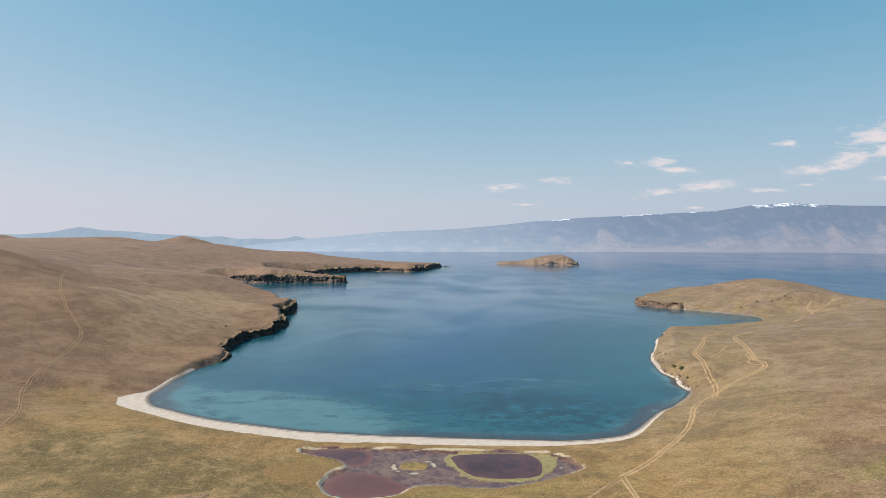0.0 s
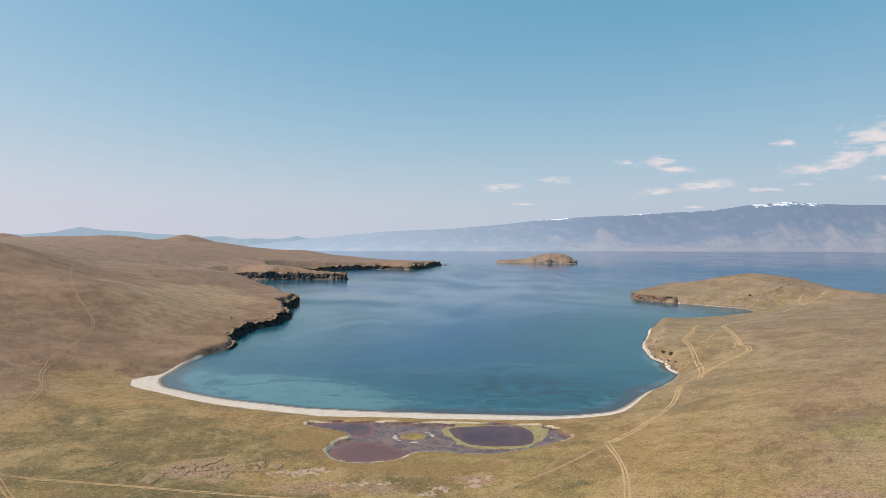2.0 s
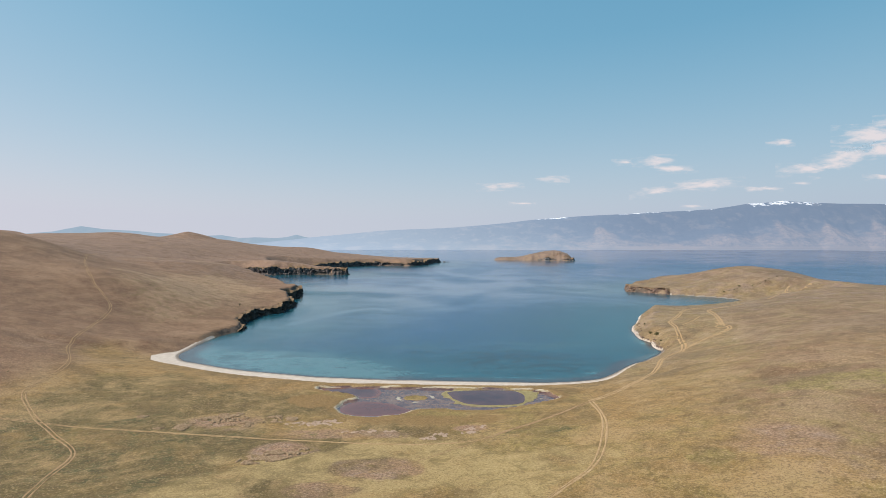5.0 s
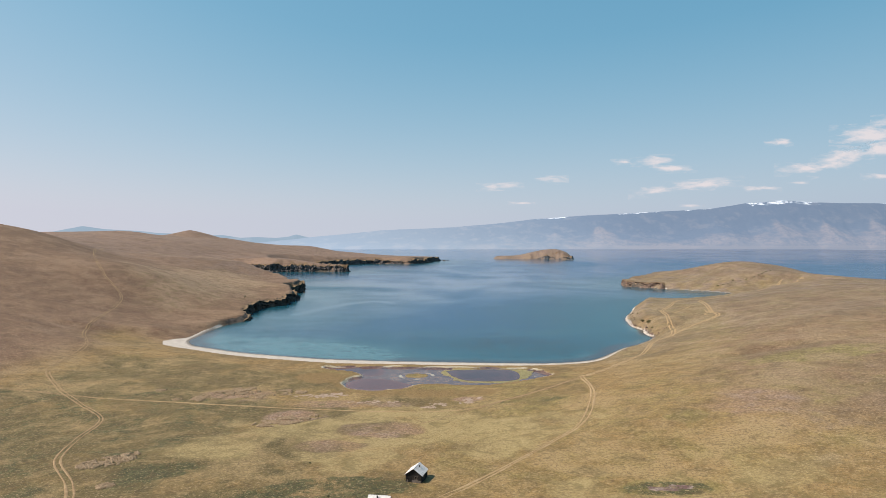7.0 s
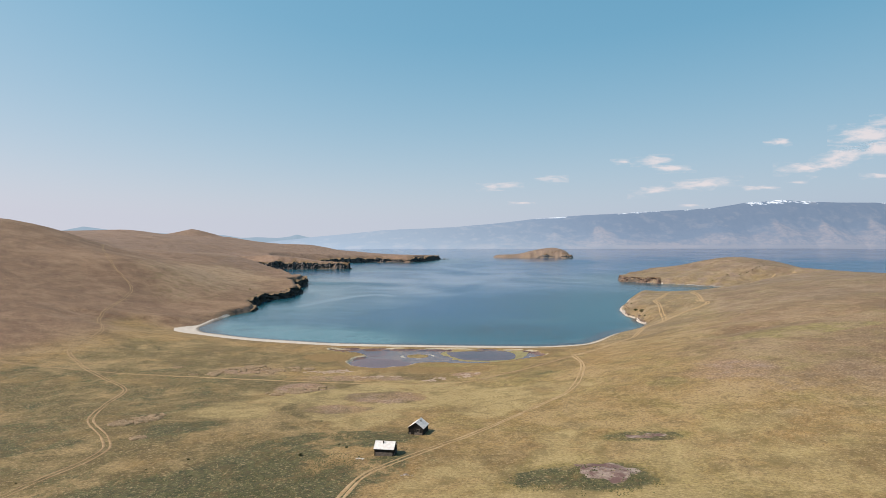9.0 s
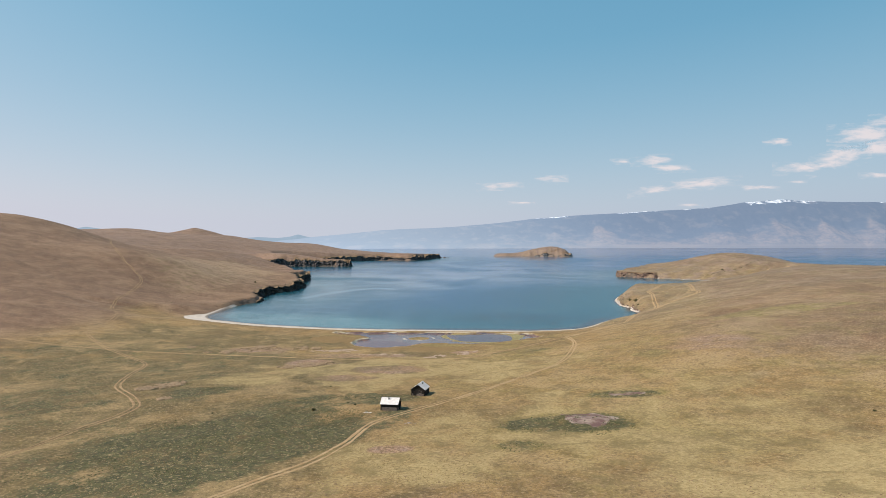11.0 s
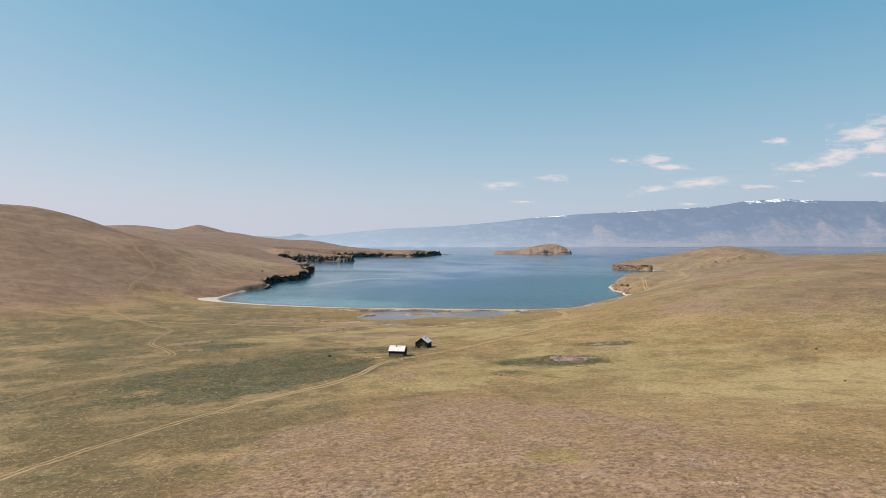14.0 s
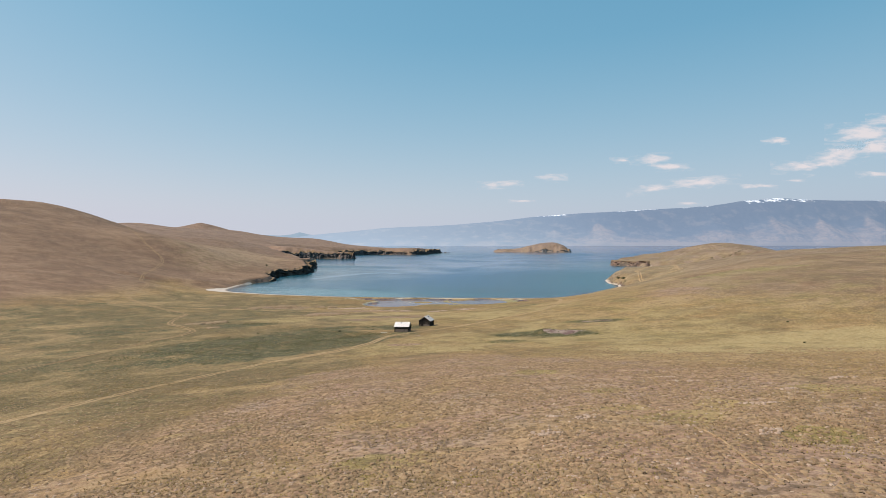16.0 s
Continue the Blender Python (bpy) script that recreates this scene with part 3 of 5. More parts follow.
RED_RIM = smooth_line([(-45.5, 232.5, 0), (-42, 241.5, 0), (-36, 245, 0), (-24, 241.5, 0), (-15, 232.5, 0), (-13, 229.5, 0), (-18, 223.5, 0), (-27, 220.5, 0), (-35, 220.5, 0), (-42.5, 225, 0)], 7, True)
DARK_RIM = smooth_line([(3.6, 261.5, 0), (9, 265.5, 0), (25, 267.5, 0), (37, 266.5, 0), (41.8, 256.5, 0), (39.6, 244.5, 0), (33.5, 240, 0), (22.7, 239, 0), (13, 241.3, 0), (7.3, 249, 0)], 7, True)
ALGAE_RIM = smooth_line([(0.5, 261.5, 0), (7, 268.5, 0), (39, 268.5, 0), (49, 265, 0), (50, 257, 0), (43, 243, 0), (35, 236, 0), (22, 234, 0), (11, 237.4, 0), (4, 246, 0)], 4, True)


def inside(x, y, ring, unset=-30.0):
    """Metres inside an outline on the flat; below 0 outside it."""
    out = np.full(np.shape(x), unset)
    near = (np.abs(x) < 95) & (np.abs(y - 247) < 50)
    if near.any():
        out[near] = shore_distance(x[near], y[near], ring)[0]
    return out


def salt_flat(x, y):
    """Above 0 on the low saline flat behind the beach."""
    return inside(x, y, FLAT_RIM) / 12 + 0.05 * rough(x, y, 6, 31, 3)


def jagged(x, y, steep):
    """How far the shore juts out beyond its smooth line; more where it is steep."""
    return rough(x, y, 34, 5, 5) * (0.6 + 11.0 * steep) + np.abs(rough(x, y, 9, 9, 3)) * 3.0 * steep


def land(x, y):
    """Height of the ground, way from the shore and steepness of the shore."""
    x, y = np.asarray(x, float), np.asarray(y, float)
    shape, x, y = x.shape, x.ravel(), y.ravel()
    d, steep = shore_distance(x, y, MAINLAND)
    isle = np.hypot(x - 370, y - 2390) < 420
    if isle.any():
        d2, s2 = shore_distance(x[isle], y[isle], ISLAND)
        nearer = d2 > d[isle]
        d[isle], steep[isle] = np.where(nearer, d2, d[isle]), np.where(nearer, s2, steep[isle])
    jag = jagged(x, y, steep)
    d = d + jag * np.clip(1.6 - np.abs(d) / 40, 0, 1)
    high = hill_height(x, y)
    on_isle = oval(x, y, 385, 2390, 190, 110)
    if isle.any():
        top = 12 + 26 * np.exp(-(((x - 455) / 62) ** 2 + ((y - 2385) / 60) ** 2)) + 15 * np.exp(-(((x - 375) / 55) ** 2 + ((y - 2390) / 60) ** 2))
        high = np.where(on_isle > -0.25, top, high)
    high = high + rough(x, y, 90, 40, 4) * np.clip(high - 4, 0, 30) * 0.06 + rough(x, y, 30, 44, 3) * np.clip(high - 8, 0, 12) * 0.03 + rough(x, y, 9, 50, 3) * 0.16
    near = np.hypot(x, y + 140) < 170
    if near.any():
        nx, ny = x[near], y[near]
        high[near] += (0.16 * rough(nx, ny, 2.6, 57, 2) + 0.1 * np.abs(rough(nx, ny, 1.2, 59, 1))) * ease(170, 110, np.hypot(nx, ny + 140))
    flat = 1.6 + 0.02 * np.clip(d, 0, 400)
    beach = 0.085 * d + 0.011 * np.clip(d - 14, 0, None) ** 1.55
    beach = beach * (1 + 1.1 * ease(76, 104, x) * ease(225, 255, y) * ease(400, 350, y))
    crag = (1.9 - 0.65 * ease(1100, 1250, y)) * d + 0.5 * np.sin(d * 1.4)
    cap = beach * (1 - steep) ** 2 + crag * steep + 0.25 * d * steep * (1 - steep)
    soft = 0.35 + 1.8 * steep + 2.0 * ease(95, 150, x) * ease(190, 250, y) * ease(440, 370, y)
    z = -soft * np.logaddexp(-high / soft, -np.maximum(cap, 0) / soft) + soft * np.logaddexp(-high / soft, 0 * d)
    z = np.where(d > 0, z, np.maximum(d * (0.05 + 0.5 * steep), -9.0))
    low = ease(-0.05, 0.12, salt_flat(x, y))
    z = np.where((d > 4) & (low > 0), z * (1 - low) + 0.6 * low, z)
    return z.reshape(shape), d.reshape(shape), steep.reshape(shape)

# ---- ground, water, distance ----
def sheet(name, points, faces, material, smooth=True, **values):
    """A mesh object from arrays of places and of faces with three or four corners each; values: one number a point."""
    mesh = bpy.data.meshes.new(name)
    points, faces = np.asarray(points, np.float32), np.asarray(faces, np.int32)
    mesh.vertices.add(len(points))
    mesh.vertices.foreach_set("co", points.ravel())
    mesh.loops.add(faces.size)
    mesh.loops.foreach_set("vertex_index", faces.ravel())
    mesh.polygons.add(len(faces))
    mesh.polygons.foreach_set("loop_start", np.arange(0, faces.size, faces.shape[1], dtype=np.int32))
    mesh.polygons.foreach_set("use_smooth", np.full(len(faces), smooth))
    mesh.update(calc_edges=True)
    for key, some in values.items():
        mesh.attributes.new(key, "FLOAT", "POINT").data.foreach_set("value", np.asarray(some, np.float32).ravel())
    mesh.materials.append(material)
    return new(name, mesh)


def grid_faces(rows, columns, closed=False):
    a = np.arange(rows * columns).reshape(rows, columns)
    b = np.roll(a, -1, 1) if closed else a[:, 1:]
    a = a if closed else a[:, :-1]
    return np.stack([a[:-1], b[:-1], b[1:], a[1:]], -1).reshape(-1, 4)


def rings(first, last, least, growth):
    """Radii that step out by at least so many metres, farther out by a share of the radius."""
    out = [first]
    while out[-1] < last:
        out.append(out[-1] + max(least, growth * out[-1]))
    return np.array(out)


def round_grid(cx, cy, radii, fine):
    """A sheet of rings, closer spaced towards the lake side."""
    bearing = np.radians(np.concatenate([np.arange(-40, 40, fine), np.arange(40, 320, 2.0)]))
    r, a = np.meshgrid(radii, bearing, indexing="ij")
    return cx + r * np.sin(a), cy + r * np.cos(a)


gx, gy = round_grid(0, -140, rings(0.5, 5200, 0.55, 0.0066), 0.1)
gz, inland, steepness = land(gx, gy)
away = np.hypot(gx, gy)
brown = np.where(gx < -120, np.maximum(ease(3, 13, gz), 0.9 * ease(330, 385, gy + 0.25 * (gx + 200))), ease(8, 20, gz) * 0.62 * ease(110, 200, away))
headland = ease(60, 110, gx) * ease(225, 320, gy)
brown = np.maximum(np.maximum(brown, np.where(gx > 150, 0.5, 0.85) * ease(700, 1100, away)), 0.4 * headland)
knoll = oval(gx, gy, 4, -88, 44, 104)
bare = 0.66 * ease(-0.1, 0.28, knoll + 0.24 * rough(gx, gy, 30, 71, 4))
for cx, cy, rx, ry, most in ((106, 143, 20, 22, 0.55), (118, 120, 24, 14, 0.4), (140, 118, 20, 22, 0.4), (105, 92, 14, 12, 0.35), (-88, 208, 22, 16, 0.6), (-56, 172, 16, 11, 0.75), (12.5, 199, 8, 5, 0.8), (-9.3, 39.2, 6.5, 4, 0.8), (195, 250, 45, 26, 0.3), (225, 285, 50, 30, 0.3), (270, 330, 70, 40, 0.4), (-21, 152, 24, 15, 0.58), (-34, 132, 16, 10, 0.6), (-40, 192, 34, 9, 0.65)):
    bare = np.maximum(bare, most * ease(-0.15, 0.5, oval(gx, gy, cx, cy, rx, ry) + 0.3 * rough(gx, gy, 14, 75, 3)))
green = 0.55 * ease(9, 3, gz) * ease(20, 60, inland) + 0.5 * ease(0, 0.5, oval(gx, gy, 95, 120, 140, 110, 35)) + 0.45 * ease(0, 0.5, oval(gx, gy, 20, 20, 90, 60))
green = green * (1 - 0.6 * bare) * ease(1400, 500, away) * (1 - 0.4 * headland)
green = np.maximum(green, 0.4 * ease(50, 120, gx) * ease(1400, 900, away))
for cx, cy, rx, ry in ((165, 196, 40, 14), (33, 61, 25, 15), (56, 85, 15, 8), (20, 38, 11, 8), (82, 137, 10, 8), (38, 190, 12, 6), (23, 189, 8, 6), (18, -93, 4, 4), (22.5, -101, 3, 3), (22.6, -88.8, 3, 3), (16.3, -77.5, 3, 2.5), (-3, -98, 3, 3), (13, -56, 4, 5), (35, -84, 5, 5), (-47, -46, 12, 12), (-30, -20, 14, 9)):
    green = np.maximum(green, 0.95 * ease(-0.1, 0.5, oval(gx, gy, cx, cy, rx, ry) + 0.3 * rough(gx, gy, max(3, rx * 0.5), 77, 3)))
bare = bare * (1 - 0.8 * ease(0.6, 0.95, green))
green = np.maximum(green, 0.75 * ease(0.0, 0.4, oval(gx, gy, -5, 245, 95, 40)))
damp = 0.75 * ease(-0.1, 0.45, oval(gx, gy, -150, 125, 175, 95, -8) + 0.3 * rough(gx, gy, 45, 79, 4)) * ease(9, 3.5, gz - 0.02 * np.abs(gx))
damp = np.maximum(damp, 0.9 * ease(-0.1, 0.4, oval(gx, gy, -85, 20, 85, 95, 15) + 0.3 * rough(gx, gy, 25, 84, 4)))
damp = np.maximum(damp, 0.6 * ease(-0.1, 0.5, oval(gx, gy, -50, -65, 38, 50) + 0.3 * rough(gx, gy, 20, 86, 4)))
damp = np.maximum(damp, 0.25 * ease(0.0, 0.5, oval(gx, gy, -30, 205, 100, 30)))
damp = np.maximum(damp, 0.7 * ease(-0.1, 0.5, oval(gx, gy, -120, 235, 110, 62, -25) + 0.3 * rough(gx, gy, 30, 83, 3)))
olive = np.maximum(headland, 0.5 * ease(80, 140, gx) * ease(20, 120, gy))
# where painted haze greys the land: headland, far west and islet
haze_turf = np.maximum.reduce([0.5 * ease(360, 500, gy) * ease(120, 180, gx), 0.75 * ease(550, 1100, away) * ease(200, 0, gx), 1.3 * ease(2150, 2250, gy) * ease(150, 220, gx)])
scrub = np.zeros_like(gz)
for cx, cy, rx, ry, turn, most in ((-56, 50, 60, 27, 52, 0.74), (-33, 47, 52, 14, 52, 0.76), (-28, 92, 30, 12, 10, 0.62), (31, 57, 19, 10, 0, 0.74), (40, 58, 11, 10.5, 0, 0.78), (56, 84.5, 14, 5.5, -4, 0.66), (19, 38, 8, 6, 0, 0.52), (-78, 108, 15, 10, 10, 0.72), (-170, 130, 40, 14, 20, 0.4), (-50, -42, 14, 17, -30, 0.38), (-120, 92, 24, 14, 0, 0.5), (36, 187, 18, 7, 0, 0.45), (-150, 150, 115, 90, 0, 0.42), (-230, 90, 95, 95, 0, 0.42), (-105, 40, 60, 60, 0, 0.42)):
    scrub = np.maximum(scrub, most * ease(-0.1, 0.45, oval(gx, gy, cx, cy, rx, ry, turn) + 0.3 * rough(gx, gy, 12, 81, 4)))
clay = np.maximum(0 * gx, 0.9 * ease(0.0, 0.4, oval(gx, gy, 38.5, 58.5, 7.5, 7.5) + 0.55 * rough(gx, gy, 6, 91, 4)))
clay = np.maximum(clay, 0.75 * ease(0.0, 0.4, oval(gx, gy, 56, 84.5, 7, 2.6) + 0.3 * rough(gx, gy, 5, 92, 3)))
beach_width = np.interp(gx, [-220, -185, -165, -120, -40, 50, 95, 130, 160, 300, 380, 400], [18, 16, 11, 14.5, 16.5, 10.5, 4.5, 1.8, 2.2, 1.2, 1.5, 2]) * np.where(gx < -140, np.interp(gy, [358, 376, 440, 480], [1, 0.28, 0.13, 0.05]), 1) * (1 + 0.25 * rough(gx, gy, 30, 61, 3))
strip = np.where(gx > 110, 0.7, 2.0)
rocky_foot = ease(120, 160, gx) * ease(560, 500, gy)
sand = np.where(inland > -60, ease(beach_width + strip, beach_width - strip, inland) * np.where(gx < -140, ease(0.55, 0.35, steepness), ease(0.75, 0.45, steepness)) * (1 - 0.45 * rocky_foot * ease(-0.15, 0.1, rough(gx, gy, 6, 62, 3))) * np.where(gx > 110, ease(3.0, 1.8, gz), 1) * np.where((gy > 700) & (gy < 1000) & (gx > 110), 0.6 + 0.4 * ease(340, 365, gx), 1), 1)
wet = 0.8 * ease(2.4, 1.0, inland) * np.where(inland > -3, 1, 0) * ease(0.4, 0.2, steepness)
islet = ease(0.0, 0.3, oval(gx, gy, -12, 252, 7, 6))
islet_rim = ease(0.25, 0.05, np.abs(oval(gx, gy, -12, 252, 8.6, 7.4)))
rim_in = inside(gx, gy, FLAT_RIM) + 1.3 * rough(gx, gy, 7, 33, 4)
russet = np.where(inland > 14, 0.6 * ease(-7.5, -4, rim_in) * ease(0.5, -1, rim_in), 0)
russet = np.maximum(russet, 0.75 * ease(-0.1, 0.4, oval(gx, gy, -58, 243, 17, 14) + 0.3 * rough(gx, gy, 10, 87, 3)) * ease(0, -2, rim_in))
russet = np.maximum(russet, 0.6 * ease(-0.1, 0.4, oval(gx, gy, -10, 212, 55, 9) + 0.4 * rough(gx, gy, 10, 87, 3)))
mud = np.where(inland > 4, ease(-0.3, 1.0, rim_in), 0) * (1 - islet)
crust = np.where(inland > 4, ease(-2.2, -0.6, rim_in) * ease(2.0, 0.4, rim_in), 0) * (0.62 + 0.5 * rough(gx, gy, 14, 36, 3))
crust = np.maximum(crust, (0.45 + 0.5 * rough(gx, gy, 4, 39, 3)) * islet_rim)
for line_x, line_y, turn in ((-24, 248, 0), (2, 240, 12), (50, 252, 60)):
    crust = np.maximum(crust, 0.45 * ease(0.0, 0.5, oval(gx, gy, line_x, line_y, 8, 2.2, turn) + 0.5 * rough(gx, gy, 3, 37, 3)))
algae = ease(-0.6, 1.2, inside(gx, gy, ALGAE_RIM) + 2.4 * rough(gx, gy, 6, 35, 4)) * 0.62
mud = mud * (1 - 0.9 * algae)
pale = 0.5 * ease(-0.1, 0.8, oval(gx, gy, 65, 55, 95, 76, 30) + 0.3 * rough(gx, gy, 40, 88, 3)) * (1 - scrub)
pale = np.maximum(pale, 0.6 * ease(0.0, 0.5, oval(gx, gy, -8, 150, 85, 48, 10) + 0.75 * rough(gx, gy, 25, 89, 4)))
pale = np.maximum(pale, 0.62 * ease(-0.1, 0.6, oval(gx, gy, -275, 640, 110, 230, 8) + 0.3 * rough(gx, gy, 60, 85, 3)))
pale = np.maximum(pale, 0.35 * ease(-0.1, 0.6, oval(gx, gy, 130, 35, 100, 48, 10) + 0.25 * rough(gx, gy, 40, 98, 3)))
pale = np.maximum(pale, 0.75 * ease(-0.1, 0.6, oval(gx, gy, 85, 5, 75, 38, 10) + 0.35 * rough(gx, gy, 22, 99, 4)))
pale = np.maximum(pale, 0.45 * ease(-0.1, 0.5, oval(gx, gy, -430, 1090, 170, 260, 10) + 0.4 * rough(gx, gy, 90, 96, 4)))
pale = np.maximum(pale, 0.55 * ease(-0.1, 0.5, oval(gx, gy, 22, 45, 52, 42) + 0.7 * rough(gx, gy, 18, 94, 4)) * (1 - scrub))
meadow = ease(0.0, 0.35, oval(gx, gy, -95, 125, 185, 125)) * ease(10, 5, gz)
pale = np.maximum(pale, 0.3 * meadow * ease(0.0, 0.4, rough(gx, gy, 11, 95, 5)) * (1 - ease(0.3, 0.6, scrub)))
damp = np.maximum(damp, 0.95 * meadow * ease(-0.15, 0.3, rough(gx, gy, 22, 97, 5)))
pale = pale * (1 - ease(0.02, 0.2, knoll)) * (1 - 0.8 * ease(0.35, 0.6, bare) * ease(30, 10, gz))
crust = crust * (1 - islet) * ease(10, 16, inland)
green = np.maximum(green, 0.9 * islet)
reach = np.hypot(gx, gy + 140)
fall = np.gradient(gz, axis=0) / np.maximum(np.gradient(reach, axis=0), 0.1)
side = np.gradient(gz, axis=1) / np.maximum(np.hypot(np.gradient(gx, axis=1), np.gradient(gy, axis=1)), 0.05)
rock = ease(0.5, 0.85, np.hypot(fall, side)) * np.where(inland > -2, 1, 0) * ease(0.42, 0.65, steepness) * ease(60, 30, inland)
rock = rock * np.where(gy > 1200, 0.25, 1)
rock = np.maximum(rock, ease(0.45, 0.7, steepness) * ease(7, 3, inland) * np.where(inland > -8, 1, 0))
rock = rock * np.where((gy > 2100) & (gx > 150), 0.45, 1)
rock = np.maximum(rock, 0.55 * rocky_foot * ease(8, 4, inland) * ease(-0.12, 0.12, rough(gx, gy, 5, 64, 3)) * np.where(inland > 0, 1, 0))
ground = tagged(sheet("ground", np.stack([gx, gy, gz], -1).reshape(-1, 3), grid_faces(*gx.shape, True), STEPPE,
                      brown=brown, green=green, bare=bare, scrub=scrub, sand=sand, mud=mud, crust=crust, rock=rock, clay=clay, algae=algae, pale=pale, damp=damp, russet=russet, wet=wet, olive=olive, haze_turf=haze_turf),
                "dry rolling steppe with straw grass, gravel and a sandy shore", "ground", kind="structure")

# the lake, which lifts a little towards its far shore to stay below the mountains' foot
wx, wy = round_grid(0, -140, rings(200, 5100, 1.6, 0.008), 0.2)
wout = -np.maximum(shore_distance(wx, wy, MAINLAND)[0], shore_distance(wx, wy, ISLAND)[0]).reshape(wx.shape)
wz = 24 * np.clip((wy - 2900) / 1900, 0, 1.2) ** 1.4
calm = 0.42 + 0.3 * ease(1300, 2500, wy) + 0.35 * ease(2500, 3300, wy) * ease(1500, 700, wx) + 0.12 * ease(450, 700, wy) * ease(1800, 1300, wy) - 0.4 * ease(-60, 60, wx) * ease(900, 500, wy) - 0.25 * ease(500, 900, wx) * ease(2200, 1400, wy)
for bend, half, much in (
        ([(-138, 520), (-122, 575), (-102, 622), (-76, 650), (-58, 630)], 10, 0.3), ([(-28, 1020), (40, 980), (120, 1040), (230, 1000)], 60, 0.16),
        ([(-60, 1250), (60, 1200), (220, 1260)], 60, 0.16), ([(-62, 786), (-30, 700), (-4, 650)], 55, 0.22), ([(-150, 930), (-60, 900), (40, 880)], 80, 0.2),
        ([(-190, 848), (-114, 850), (-72, 800)], 45, -0.3), ([(-110, 1370), (-10, 1240), (80, 1140)], 80, -0.25), ([(420, 1000), (560, 1130), (700, 1190)], 16, 0.3)):
    lane = np.zeros_like(wx)
    for px, py in smooth_line(bend, 24):
        lane = np.maximum(lane, ease(half, 0, np.hypot(wx - px, (wy - py) * 0.8)))
    calm = calm + much * lane
wout = np.maximum(wout, 0)
shoal = 0.9 * ease(-0.5, 0.8, oval(wx, wy, -95, 347, 90, 34, -25)) + 0.6 * ease(36, 4, wout) * ease(10, -50, wx) * ease(420, 390, wy)
shoal = np.maximum(shoal, 0.36 * ease(-0.2, 0.7, oval(wx, wy, 30, 400, 130, 40, 8)))
shoal = np.maximum(shoal, 0.5 * ease(0, 8, wout) * ease(22, 10, wout) * ease(-40, 0, wx) * ease(110, 90, wx) * ease(400, 330, wy))
shoal = np.maximum(shoal, 0.75 * ease(12, 3, wout) * ease(90, 120, wx) * ease(480, 440, wy))
weedy = 0.55 * ease(-0.1, 0.6, oval(wx, wy, 62, 340, 85, 48, 0)) + 0.36 * ease(-0.2, 0.6, oval(wx, wy, 0, 400, 110, 55, 0)) + 0.35 * ease(-0.1, 0.5, oval(wx, wy, -150, 430, 40, 70, 0))
belt = ease(15, 8, wout) * np.maximum(ease(-140, -160, wx) * ease(430, 400, wy), 0.9 * ease(88, 110, wx) * ease(370, 345, wy))
belt = np.maximum(belt, 0.9 * ease(10, 6.5, wout) * ease(2, 4, wout) * ease(-38, -24, wx) * ease(400, 330, wy))
belt = np.maximum(belt, 0.55 * ease(5, 2, wout) * ease(420, 400, wy))
water = tagged(sheet("water", np.stack([wx, wy, wz], -1).reshape(-1, 3), grid_faces(*wx.shape, True), LAKE, out=wout, calm=calm, shoal=shoal, weedy=weedy, belt=belt),
               "calm teal to deep blue lake water", "lake", kind="structure")


def pond(label, ring, seed, level=0.63, red=0.0):
    """A shallow pool with an uneven rim, lying on the flat."""
    line = ring[:, :2]
    middle = line.mean(0)
    along = np.arange(len(line))
    spread = 1 + 0.02 * ripple(along, along * 0.0, 2.0, seed)
    share = np.array([0.001, 0.4, 0.7, 0.88, 1.0])[:, None]
    x, y = middle[0] + share * spread * (line[:, 0] - middle[0]), middle[1] + share * spread * (line[:, 1] - middle[1])
    z = np.full_like(x, level)
    return tagged(sheet("pond_water", np.stack([x, y, z], -1).reshape(-1, 3), grid_faces(*x.shape, True), POND, shallow=np.broadcast_to(np.maximum(red, ease(0.6, 1, share) * (1.0 if red else 0.3)), x.shape)),
                  label, "pond", kind="structure")


pond("dark still salt pond with a pale rim", DARK_RIM, 3)
pond("shallow reddish-brown salt pond", RED_RIM, 11, red=0.55)
pond("narrow purple-brown salt pool", PURPLE_RIM, 23, red=0.2)


